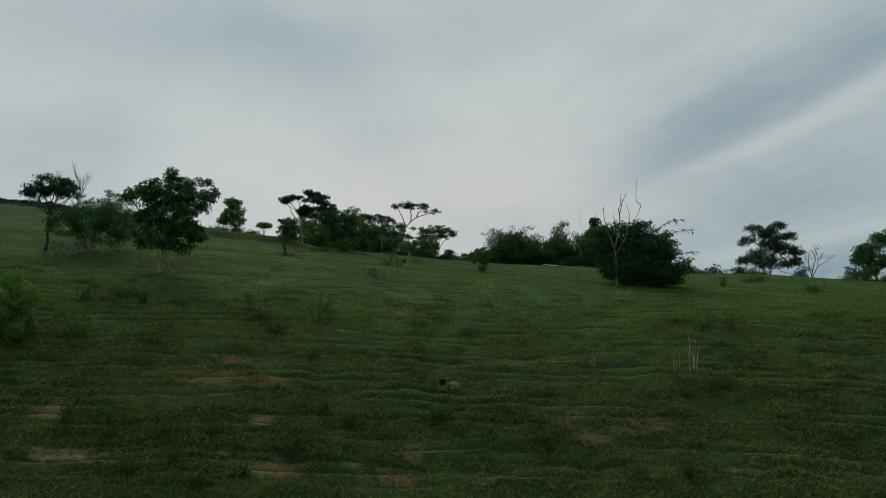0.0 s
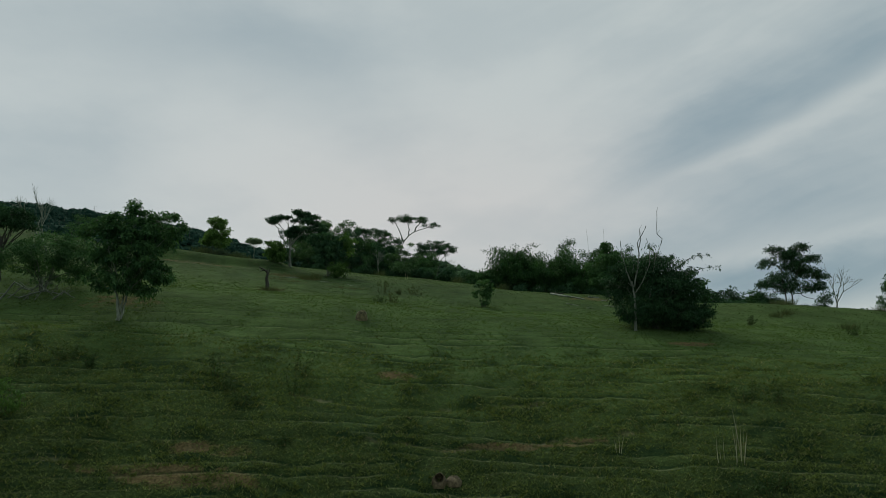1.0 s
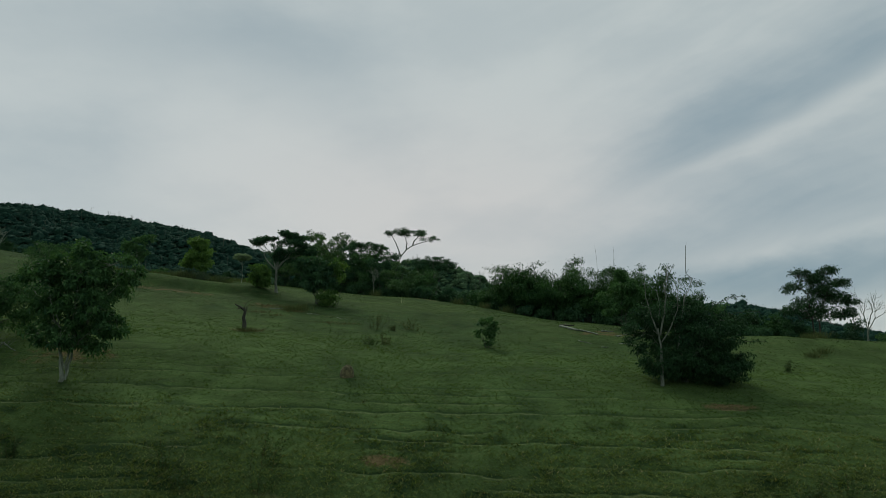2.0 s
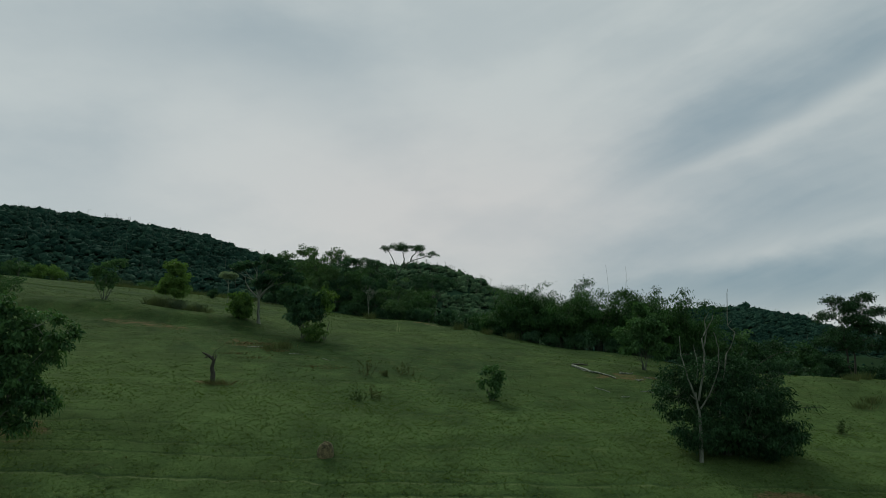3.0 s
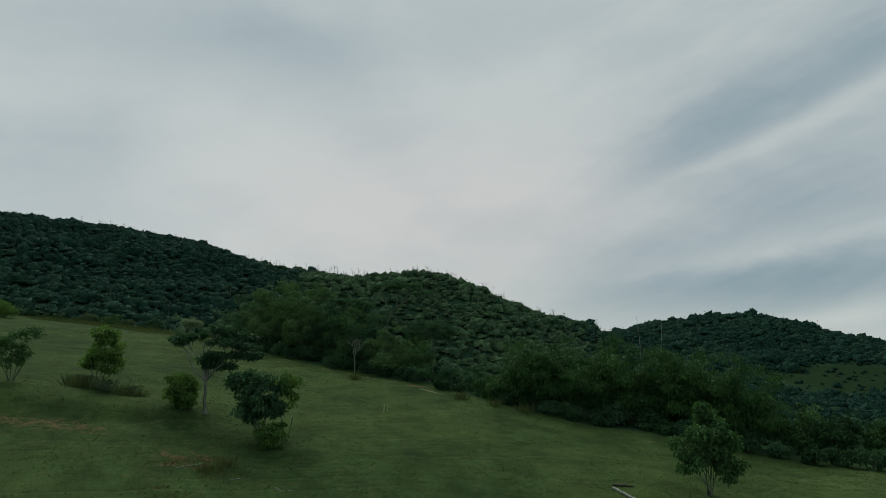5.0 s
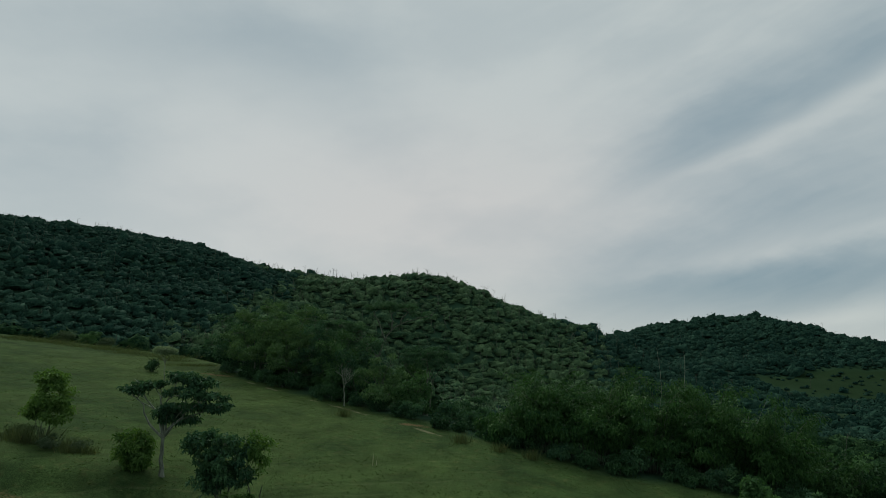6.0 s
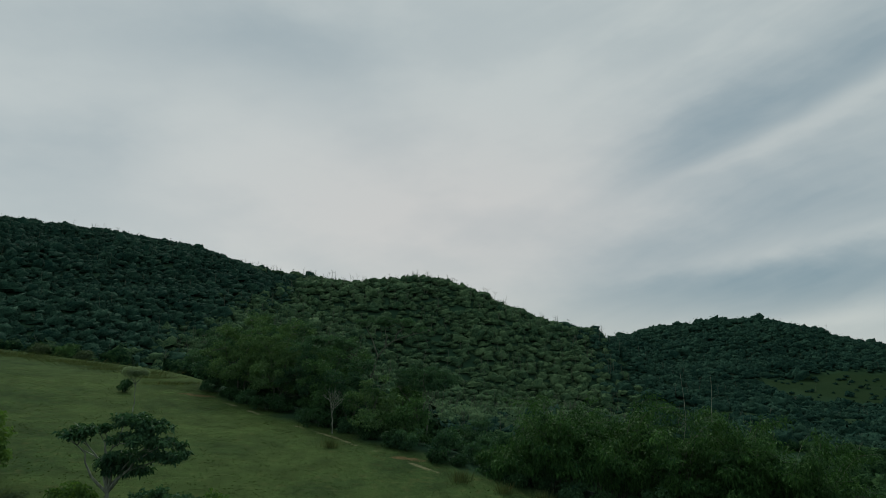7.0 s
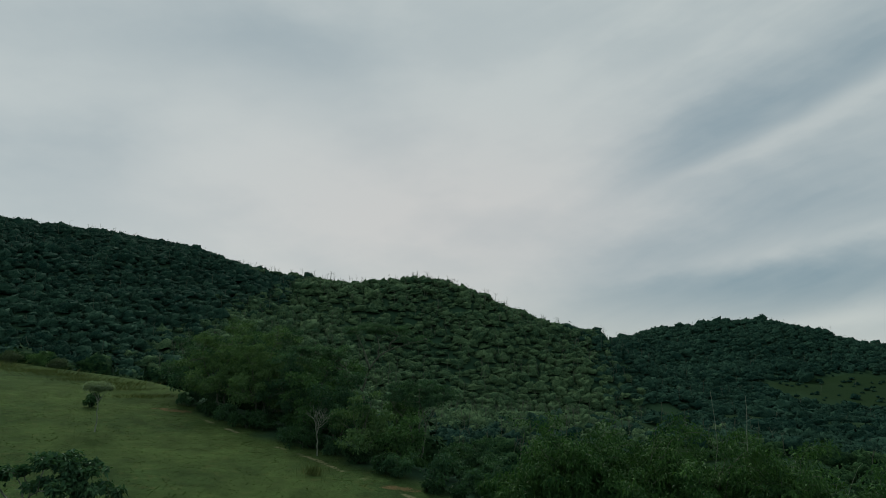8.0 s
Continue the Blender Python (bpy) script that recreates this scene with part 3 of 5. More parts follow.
def tree(name, x, y, label, blobs, category="tree", group="", seed=1, stems=1, fork=1.2, radius=0.12, limbs=7, clumps=60, clump=0.45, leaves=70, leaf=(0.2, 0.1), flat=0.6, leaf_mat=None, bark_mat=None, droop=0.2, splay=0.25, tone=None, hollow=0.45, turn=0.0, up=0.35, arms=()):
    """A tree: stems, limbs (arms: their bends, where given) that reach into the crown's masses, twigs to each tuft, and the leaves.
    blobs: the masses of the crown as (x, y, z, rx, ry, rz) from the foot."""
    rng = np.random.default_rng(seed)
    top = thing(name, x, y, label, category, group, turn)
    bl = np.array(blobs, float)
    vol = (bl[:, 3] * bl[:, 4] * bl[:, 5]) ** 0.75
    which = rng.choice(len(bl), clumps, p=vol / vol.sum())
    d = unit(rng.normal(size=(clumps, 3)))
    r = rng.uniform(hollow**3, 1, (clumps, 1)) ** (1 / 3)
    c = bl[which, :3] + d * r * bl[which, 3:]
    bark_mat, leaf_mat = bark_mat or M_BARK, leaf_mat or M_LEAF
    forks = []
    for s in range(stems):
        ang = 2 * np.pi * s / max(stems, 1) + rng.uniform(0, 1)
        off = np.array([np.cos(ang), np.sin(ang), 0]) * (0.0 if stems == 1 else 1.0)
        foot = off * radius * 1.3 + np.array([0, 0, -0.15])
        end = off * splay * fork + np.array([rng.normal() * 0.05, rng.normal() * 0.05, fork * rng.uniform(0.85, 1.1)])
        line = bent(rng, foot, end, 7, 0.07)
        v, f = tube(line, radius, radius * 0.62, 8)
        flare = np.clip(1 - (v[:, 2:3] + 0.15) / 0.5, 0, 1) ** 2 * 0.6
        v[:, :2] += (v[:, :2] - foot[:2]) * flare
        part("trunk", mesh_of("trunk", v, f, bark_mat, True), top)
        forks.append(end)
    forks = np.array(forks)
    # limbs aim at far-apart tufts of leaves
    pick = [int(rng.integers(clumps))]
    while len(pick) < min(limbs, clumps):
        dist = np.min(np.linalg.norm(c[:, None] - c[pick][None], axis=-1), axis=1)
        pick.append(int(np.argmax(dist)))
    lines, pieces = [], []
    for bends in arms:
        q = np.array(bends, float)
        at = np.linspace(0, len(q) - 1, 8)
        ln = np.stack([np.interp(at, np.arange(len(q)), q[:, k]) for k in range(3)], 1)
        ln[1:-1] += rng.normal(size=(6, 3)) * 0.05
        lines.append(ln)
        pieces.append([tube(ln, radius * 0.6, radius * 0.2, 6)])
    for i in pick if not arms else ():
        src = forks[np.argmin(np.linalg.norm(forks - c[i], axis=1))]
        ln = bent(rng, src, c[i] * 0.9 + src * 0.1, 8, 0.09, 0.06)
        lines.append(ln)
        pieces.append([tube(ln, radius * 0.55, radius * 0.12, 6)])
    nodes = np.concatenate([ln[2:] for ln in lines])
    owner = np.repeat(np.arange(len(lines)), 6)
    for ci in c:
        j = int(np.argmin(np.linalg.norm(nodes - ci, axis=1) + 0.15 * np.maximum(nodes[:, 2] - ci[2], 0)))
        if np.linalg.norm(nodes[j] - ci) > 0.05:
            pieces[owner[j]].append(tube(bent(rng, nodes[j], ci, 4, 0.08), radius * 0.16, radius * 0.05, 4))
    for p in pieces:
        v, f = merged(p)
        part("limb", mesh_of("limb", v, f, bark_mat, True), top)
    per = rng.poisson(leaves, clumps)
    cen = np.repeat(c, per, axis=0)
    d = unit(rng.normal(size=(len(cen), 3)))
    size = np.repeat(rng.uniform(0.65, 1.3, (clumps, 1)) * clump, per, axis=0)
    pos = cen + d * size * rng.uniform(0.1, 1, (len(cen), 1)) ** 0.5 * np.array([1, 1, flat])
    whole = bl[:, :3].mean(0)
    out = unit(d * 0.6 + unit(pos - whole))
    v, f = leaf_arrays(rng, pos, out, leaf[0], leaf[1], droop, 0.8, up)
    base = rng.uniform(0.3, 0.7) if tone is None else tone
    tn = np.repeat(np.clip(base + rng.normal(size=clumps) * 0.28, 0, 1), per)
    soft = np.repeat(unit(unit(d * np.array([1, 1, 1 / flat]) + (pos - whole) * 0.35) + rng.normal(size=pos.shape) * 0.35), 4, axis=0)
    part("crown", mesh_of("crown", v, f, leaf_mat, False, soft, tone=np.repeat(tn, 4)), top)
    return top


def bare_tree(name, x, y, label, height, seed=1, radius=0.07, spread=0.5, mat=None, depth=4, category="tree", group="", lean=(0, 0), parent=None, turn=0.0):
    """Leafless branching wood; one part for each main limb."""
    rng = np.random.default_rng(seed)
    top = parent or thing(name, x, y, label, category, group, turn)

    def grow(a, d, length, r, level, acc):
        b = a + d * length
        ln = bent(rng, a, b, 5, 0.07)
        acc.append(tube(ln, r, r * 0.6, 5 if level else 7))
        if level >= depth:
            return
        for _ in range(2 + (rng.random() < 0.5)):
            nd = unit(d + rng.normal(size=3) * spread + np.array([0, 0, 0.16]))
            t = rng.uniform(0.55, 1.0)
            grow(a + (b - a) * t, nd, length * rng.uniform(0.55, 0.8), r * 0.58, level + 1, acc)

    foot = np.array([lean[0], lean[1], -0.15])
    up = unit(np.array([rng.normal() * 0.08, rng.normal() * 0.08, 1.0]))
    end = foot + up * height * 0.36
    v, f = tube(bent(rng, foot, end, 6, 0.06), radius, radius * 0.7, 8)
    part("trunk", mesh_of("trunk", v, f, mat or M_DEAD, True), top)
    for i in range(3):
        acc = []
        nd = unit(up + rng.normal(size=3) * spread)
        grow(foot + (end - foot) * rng.uniform(0.75, 1.0), nd, height * 0.27, radius * 0.6, 1, acc)
        v, f = merged(acc)
        part("limb", mesh_of("limb", v, f, mat or M_DEAD, True), top)
    return top
# ---------- the pasture's trees ----------
def lumps(seed, r, tall=0.75):
    """Uneven masses for a shrub of radius r."""
    rng = np.random.default_rng(seed)
    out = [(0, 0, r * tall * 0.7, r * 0.9, r * 0.85, r * tall * 0.65)]
    for _ in range(5):
        a, q = rng.uniform(0, 2 * np.pi), rng.uniform(0.3, 0.95) * r
        out.append((q * np.cos(a), q * np.sin(a), r * tall * rng.uniform(0.35, 1.25), r * rng.uniform(0.25, 0.5), r * rng.uniform(0.25, 0.5), r * tall * rng.uniform(0.25, 0.5)))
    return out


tree("pasture_tree", -14.5, 33.3, "leafy vase-shaped tree with a pale trunk in the pasture",
     [(-1.35, 0, 4.35, 0.55, 0.6, 0.42), (0.1, 0.1, 5.05, 0.5, 0.6, 0.42), (1.55, 0, 4.85, 0.42, 0.5, 0.35), (2.25, 0, 4.35, 0.5, 0.6, 0.36), (1.75, 0.1, 3.65, 0.75, 0.8, 0.6), (0.85, -0.2, 4.05, 0.95, 1.0, 0.75), (-0.5, 0, 3.6, 1.05, 1.1, 0.8),
      (0.5, -0.1, 2.8, 1.2, 1.2, 0.85), (-1.0, 0, 2.7, 0.6, 0.8, 0.5), (1.6, 0, 2.15, 0.65, 0.8, 0.5), (-0.85, 0, 1.75, 0.6, 0.8, 0.45), (0.2, 0, 1.75, 0.95, 1.0, 0.6), (1.15, 0, 1.3, 0.45, 0.5, 0.3), (-1.9, 0, 4.05, 0.3, 0.3, 0.2), (0.8, 0.2, 4.55, 0.75, 0.8, 0.5), (-0.6, 0.1, 4.35, 0.75, 0.8, 0.5)],
     seed=3, stems=4, splay=0.22, fork=1.25, radius=0.06, bark_mat=M_DEAD, limbs=22, clumps=330, clump=0.26, leaves=44, leaf=(0.19, 0.085), hollow=0.3, droop=0.4)
tree("umbrella_tree", -12.6, 57.6, "flat-crowned dark tree with a pale forked trunk in the pasture",
     [(0.7, 0, 4.5, 0.8, 0.8, 0.18), (1.5, 0.2, 4.25, 0.7, 0.8, 0.18), (1.1, -0.4, 3.8, 0.9, 0.8, 0.18), (0.1, 0, 2.9, 0.5, 0.5, 0.14), (2.2, 0, 3.55, 0.7, 0.7, 0.16), (2.5, 0, 3.1, 0.6, 0.6, 0.14), (1.5, 0, 3.1, 0.8, 0.8, 0.16), (0.4, 0, 3.2, 0.6, 0.6, 0.14), (0.3, 0, 2.65, 0.6, 0.6, 0.14), (1.0, 0.2, 2.5, 0.5, 0.5, 0.14), (-1.7, 0, 3.9, 0.65, 0.6, 0.13), (-0.6, 0, 4.15, 0.55, 0.5, 0.12), (-1.3, 0, 4.1, 0.4, 0.4, 0.1)],
     seed=5, stems=1, fork=1.8, radius=0.125, limbs=8, clumps=110, clump=0.3, leaves=54, leaf=(0.21, 0.11), flat=0.4, leaf_mat=M_LEAF_HAZED, bark_mat=M_DEAD_GREY, splay=0.1, tone=0.25, droop=0.15, up=0.9)
arm_rng = np.random.default_rng(77)
forked = [o for o in scene.objects if o.name == "umbrella_tree"][0]
for pts, r in (([(-0.1, 0, 1.9), (-0.35, 0, 2.8), (-1.0, 0, 3.5), (-1.7, 0, 3.9)], 0.05), ([(-0.5, 0, 3.0), (-1.2, 0.1, 3.3), (-1.9, 0, 3.75)], 0.03), ([(-0.3, 0, 2.7), (-0.3, 0, 3.6), (-0.8, 0.1, 4.2)], 0.035), ([(-0.9, 0, 3.4), (-1.1, -0.2, 4.0), (-1.5, -0.2, 4.4)], 0.03)):
    q = np.array(pts, float)
    ln = np.concatenate([bent(arm_rng, q[i], q[i + 1], 4, 0.07)[(1 if i else 0):] for i in range(len(q) - 1)])
    v, f = tube(ln, r, r * 0.3, 6)
    part("limb", mesh_of("limb", v, f, M_DEAD, True), forked)
tree("small_tree", -8.9, 55.0, "leafy tree with spreading uneven branches", [(-0.7, 0, 2.9, 0.9, 0.9, 0.5), (0.3, 0, 2.9, 0.9, 0.8, 0.45), (0.1, 0, 2.2, 1.2, 0.9, 0.6), (0.5, 0, 1.5, 0.9, 0.8, 0.55), (-0.5, 0, 1.4, 0.7, 0.7, 0.5)],
     seed=7, stems=3, fork=0.6, radius=0.06, limbs=9, clumps=95, clump=0.3, leaves=62, leaf=(0.2, 0.1), hollow=0.2, leaf_mat=M_LEAF_HAZED, tone=0.35)
tree("low_shrub", -8.0, 54.1, "light-green low shrub at the foot of a tree", lumps(3, 0.75, 1.1), "shrub", seed=6, stems=4, fork=0.3, radius=0.02, limbs=6, clumps=34, clump=0.26, leaves=55, leaf=(0.17, 0.08), leaf_mat=M_LEAF_LIGHT)
tree("sapling", -7.6, 55.2, "thin light-green sapling beside a dark tree", [(0, 0, 2.9, 0.55, 0.6, 0.5), (0.1, 0, 2.2, 0.4, 0.5, 0.5)], seed=8, stems=3, fork=1.3, radius=0.03, limbs=5, clumps=24, clump=0.3, leaves=45, leaf=(0.2, 0.1), leaf_mat=M_LEAF_LIGHT)
tree("small_tree", 12.25, 51.6, "small leafy tree with pale stems beside fallen logs", [(0.0, 0, 2.8, 1.0, 1.0, 0.65), (0.3, 0, 2.2, 1.15, 1.0, 0.75), (-0.8, 0, 1.5, 0.6, 0.6, 0.55), (0.9, 0, 1.2, 0.6, 0.6, 0.5), (-0.3, 0, 3.5, 0.45, 0.4, 0.45), (-1.2, 0, 2.1, 0.4, 0.5, 0.4)],
     seed=9, stems=6, fork=0.6, radius=0.035, limbs=14, clumps=110, clump=0.3, leaves=70, leaf=(0.2, 0.1), splay=0.35, tone=0.75)
tree("tall_shrub", -23.9, 58.5, "thin upright shrub with many splayed stems", [(-0.8, 0, 2.0, 0.35, 0.4, 0.6), (0.0, 0, 2.2, 0.4, 0.5, 0.6), (0.9, 0, 2.6, 0.5, 0.5, 0.45), (0.5, 0, 1.7, 0.5, 0.5, 0.5), (0.0, 0, 1.1, 0.6, 0.5, 0.4)], "shrub", seed=11, stems=9, fork=0.9, radius=0.022, limbs=14, clumps=58, clump=0.28, leaves=42, splay=0.5, leaf=(0.18, 0.08))
tree("tall_shrub", -20.0, 60.5, "tall leafy shrub with many thin stems", [(0.1, 0, 3.1, 0.8, 0.8, 0.6), (0.2, 0, 2.3, 1.0, 0.9, 0.8), (0.5, 0, 1.4, 0.9, 0.8, 0.5), (-0.6, 0, 1.7, 0.5, 0.5, 0.5)], "shrub", seed=12, stems=9, fork=0.8, radius=0.022, limbs=12, clumps=90, clump=0.3, leaves=55, leaf_mat=M_LEAF_LIGHT, splay=0.4, tone=0.85)
for i, (gx, gy, gr) in enumerate([(-18.6, 58.9, 0.6), (-17.4, 59.3, 0.5), (-21.4, 60.9, 0.5)]):
    tree("low_shrub", gx, gy, "low grey-green flowering shrub in rank grass", lumps(i + 5, gr * 1.2), "shrub", "grey shrubs by the ledge", seed=60 + i, stems=5, fork=0.2, radius=0.015, limbs=5, clumps=26, clump=0.24, leaves=45, leaf=(0.1, 0.045), leaf_mat=M_LEAF_GREY)
tree("shrub", -13.9, 57.2, "low light-green shrub near a forked tree", [(0, 0, 1.1, 0.9, 0.8, 0.7), (0.3, 0, 0.5, 0.7, 0.7, 0.4)], "shrub", seed=13, stems=5, fork=0.3, radius=0.03, limbs=7, clumps=48, clump=0.3, leaves=60, leaf_mat=M_LEAF_LIGHT)
tree("shrub", 2.6, 44.1, "small fan-shaped leafy sapling in the grass", [(0, 0, 1.35, 0.5, 0.45, 0.34), (-0.3, 0, 0.85, 0.33, 0.35, 0.38), (0.28, 0, 0.85, 0.33, 0.35, 0.38), (0, 0, 0.45, 0.3, 0.3, 0.3)], "shrub", seed=14, stems=7, fork=0.45, radius=0.014, limbs=12, clumps=46, clump=0.19, leaves=34, leaf=(0.15, 0.07), splay=0.45, tone=0.8)
tree("umbrella_tree", -22.0, 79.4, "slender pale tree with a thin flat grey-green crown", [(0, 0, 2.9, 1.0, 0.9, 0.22)], seed=61, stems=1, fork=2.1, radius=0.04, limbs=8, clumps=40, clump=0.34, leaves=80, leaf=(0.16, 0.07), flat=0.4, leaf_mat=M_LEAF_PALE, bark_mat=M_DEAD)
tree("shrub", -25.9, 86.0, "small round dark shrub in the upper pasture", [(0, 0, 0.6, 0.5, 0.5, 0.5)], "shrub", seed=62, stems=3, fork=0.2, radius=0.02, limbs=4, clumps=16, clump=0.25, leaves=50, leaf_mat=M_LEAF_DARK)

# the dark bush with its dead stems and arching sprays
tree("thicket_bush", 11.1, 37.8, "dense dark bush with arching sprays round dead stems",
     [(0.4, 0, 1.5, 2.0, 1.8, 1.4), (-0.9, 0, 2.9, 1.3, 1.1, 0.8), (1.1, 0, 2.2, 1.5, 1.3, 1.0), (1.9, 0, 0.9, 1.0, 1.0, 0.8), (1.2, -0.2, 0.6, 1.7, 1.5, 0.7), (-0.6, -0.2, 1.0, 1.6, 1.4, 0.9), (-2.0, 0, 2.3, 0.8, 0.9, 1.0), (0.3, 0, 3.0, 1.0, 1.0, 0.7)],
     "bush", seed=15, stems=6, fork=0.7, radius=0.06, limbs=14, clumps=380, clump=0.38, leaves=90, leaf=(0.15, 0.055), leaf_mat=M_LEAF_DARK, droop=0.6, hollow=0.3)


def sprays(x, y, z0, label, list_of, seed, mat):
    """Long arching shoots with leaves in two rows."""
    rng = np.random.default_rng(seed)
    top = thing("arching_shoots", x, y, label, "bush")
    for dx, dy, base, rise, reach in list_of:
        t = np.linspace(0, 1, 14)[:, None]
        ln = np.array([dx * 0.2, dy * 0.2, base]) + np.array([dx, dy, 0]) * reach * t + np.array([0, 0, 1.0]) * rise * (2.0 * t - 1.15 * t**2)
        v, f = tube(ln, 0.02, 0.006, 4)
        shoot = part("shoot", mesh_of("shoot", v, f, M_BARK_DARK, True), top)
        k = 60
        q = rng.uniform(0.25, 1, k) * 13
        i0 = np.minimum(q.astype(int), 12)
        p = ln[i0] + (ln[i0 + 1] - ln[i0]) * (q - i0)[:, None] + rng.normal(size=(k, 3)) * 0.05
        v, f = leaf_arrays(rng, p, unit(rng.normal(size=(k, 3)) + (0, 0, 0.4)), 0.17, 0.06, 0.3)
        part("leaves", mesh_of("leaves", v, f, mat, False, tone=np.full(len(v), 0.5)), shoot)
    return top


sprays(11.7, 37.9, 0, "long arching leafy shoots rising out of a bush",
       [(1, 0.1, 2.6, 1.5, 2.4), (1, -0.2, 2.2, 1.1, 2.6), (-1, 0.2, 3.0, 0.9, 1.9), (0.9, -0.3, 1.2, 0.7, 2.9), (0.5, 0.5, 2.9, 1.2, 1.5), (-0.8, -0.4, 2.7, 1.0, 1.6)], 31, M_LEAF_DARK)


def dead_stems(name, x, y, label, stems, mat, seed, forks=3, twig=1.0):
    """Dead stems given by a few bends each; small forks near their tips."""
    rng = np.random.default_rng(seed)
    top = thing(name, x, y, label, "tree")
    for r, pts in stems:
        pts = np.array(pts, float)
        ln = np.concatenate([bent(rng, pts[i], pts[i + 1], 4, 0.06)[(1 if i else 0):] for i in range(len(pts) - 1)])
        stem = part("stem", mesh_of("stem", *tube(ln, r, r * 0.35, 6), mat, True), top)
        for _ in range(forks):
            k = int(rng.integers(len(ln) // 2, len(ln)))
            d = unit(rng.normal(size=3) * np.array([1, 1, 0.4]) + np.array([0, 0, 0.6]))
            part("twig", mesh_of("twig", *tube(bent(rng, ln[k], ln[k] + d * rng.uniform(0.25, 0.7) * twig, 4, 0.1), r * 0.4, r * 0.12, 4), mat, True), stem)
    return top


dead_stems("dead_tree", 9.75, 36.9, "bleached forked dead tree standing in a dark bush", [
    (0.09, [(0, 0, -0.2), (0.06, 0, 0.9), (0.05, 0, 1.8), (-0.05, 0, 2.5)]),
    (0.045, [(0.05, 0, 2.2), (0.3, 0.0, 3.2), (0.42, 0.1, 3.95), (0.35, 0.1, 4.5), (0.6, 0.1, 4.9), (0.85, 0.1, 5.4)]),
    (0.038, [(-0.05, 0, 2.3), (-0.3, 0, 3.0), (-0.4, 0.1, 3.6), (-0.5, 0.1, 4.6)]),
    (0.030, [(0.4, 0.1, 4.2), (0.55, 0.1, 4.7), (0.5, 0.1, 5.2)]),
    (0.030, [(0.1, 0, 1.9), (0.6, 0, 2.7), (0.9, 0.1, 3.3), (0.98, 0.1, 4.1), (0.82, 0.1, 4.75)]),
    (0.024, [(0.0, 0, 2.9), (0.08, 0, 3.6), (0.02, 0.1, 4.3)]),
    (0.034, [(0.9, 0.3, 1.6), (1.15, 0.3, 3.0), (1.34, 0.3, 3.95), (1.72, 0.3, 4.75), (1.46, 0.3, 5.0), (1.52, 0.3, 6.2)])], M_DEAD_GREY, 33, 2, 0.55)

# trees along the right of the crest
tree("crest_tree", 30.0, 60.2, "open round-crowned dark tree on the crest",
     [(-1.2, 0, 5.9, 0.55, 0.6, 0.35), (1.0, 0, 5.95, 0.65, 0.7, 0.38), (0, 0, 5.4, 1.0, 1.0, 0.5), (2.2, 0, 4.85, 0.75, 0.8, 0.4), (-1.7, 0, 4.6, 0.85, 0.8, 0.45), (2.7, 0, 3.6, 0.7, 0.7, 0.4), (1.2, 0, 3.9, 0.95, 0.9, 0.5),
      (-0.7, 0, 3.4, 0.85, 0.8, 0.45), (-1.9, 0, 2.9, 0.8, 0.8, 0.45), (2.2, 0, 2.6, 0.9, 0.8, 0.5), (0.2, 0, 2.6, 1.2, 1.0, 0.6), (-2.1, 0, 1.7, 0.7, 0.7, 0.5), (2.9, 0, 1.6, 0.7, 0.7, 0.5), (0.4, 0, 4.6, 1.2, 1.0, 0.6)],
     seed=16, stems=2, fork=2.0, radius=0.085, limbs=10, clumps=270, clump=0.44, leaves=52, leaf=(0.18, 0.085), flat=0.65, leaf_mat=M_LEAF_DARK, bark_mat=M_BARK_DARK, hollow=0.2, splay=0.25)
bare_tree("dead_tree", 34.2, 60.5, "small pale leafless tree on the crest", 4.9, seed=22, radius=0.08, spread=0.42, depth=5)
tree("crest_tree", 34.6, 52.2, "leafy tree with drooping sprays on the crest", [(0.2, 0, 2.2, 1.7, 1.5, 1.0), (1.0, 0, 3.6, 1.1, 1.0, 0.7), (-0.6, 0, 3.0, 0.9, 0.9, 0.5)],
     seed=17, stems=2, fork=1.0, radius=0.08, limbs=10, clumps=80, clump=0.42, leaves=65, leaf=(0.28, 0.08), droop=0.7)
for i, (gx, gy, gr, m) in enumerate([(33.2, 51.6, 1.0, M_LEAF), (27.9, 59.4, 1.1, M_LEAF_DARK), (31.9, 59.8, 0.9, M_LEAF_DARK), (38.5, 58.5, 1.1, M_LEAF)]):
    tree("low_shrub", gx, gy, "low leafy shrub on the crest of the pasture", lumps(i + 15, gr * 1.2), "shrub", "shrubs along the crest", seed=64 + i, stems=5, fork=gr * 0.3, radius=0.02, limbs=5, clumps=int(30 * gr + 12), clump=0.3, leaves=55, leaf=(0.16, 0.07), leaf_mat=m)

# the group at the left of the slope
tree("umbrella_tree", -22.9, 37.4, "dark flat-topped tree with a slim dark trunk", [(0.1, 0, 3.9, 1.35, 1.2, 0.5), (-0.9, 0, 3.5, 0.8, 0.8, 0.35), (0.9, 0, 3.5, 0.8, 0.8, 0.35)],
     seed=18, stems=1, fork=2.3, radius=0.09, limbs=11, clumps=85, clump=0.32, leaves=75, leaf=(0.14, 0.06), flat=0.5, leaf_mat=M_LEAF_DARK, bark_mat=M_BARK_DARK)
tree("thicket_bush", -20.3, 37.0, "low green bush tangled with dead branches", [(0, 0, 2.1, 1.8, 1.4, 1.0), (1.5, 0, 2.0, 1.2, 1.0, 1.0), (-1.4, 0, 1.8, 1.0, 1.0, 0.8), (0.6, 0.4, 1.0, 1.6, 0.8, 0.6)],
     "bush", seed=19, stems=6, fork=0.5, radius=0.05, limbs=12, clumps=150, clump=0.4, leaves=75, leaf=(0.14, 0.055), hollow=0.35)
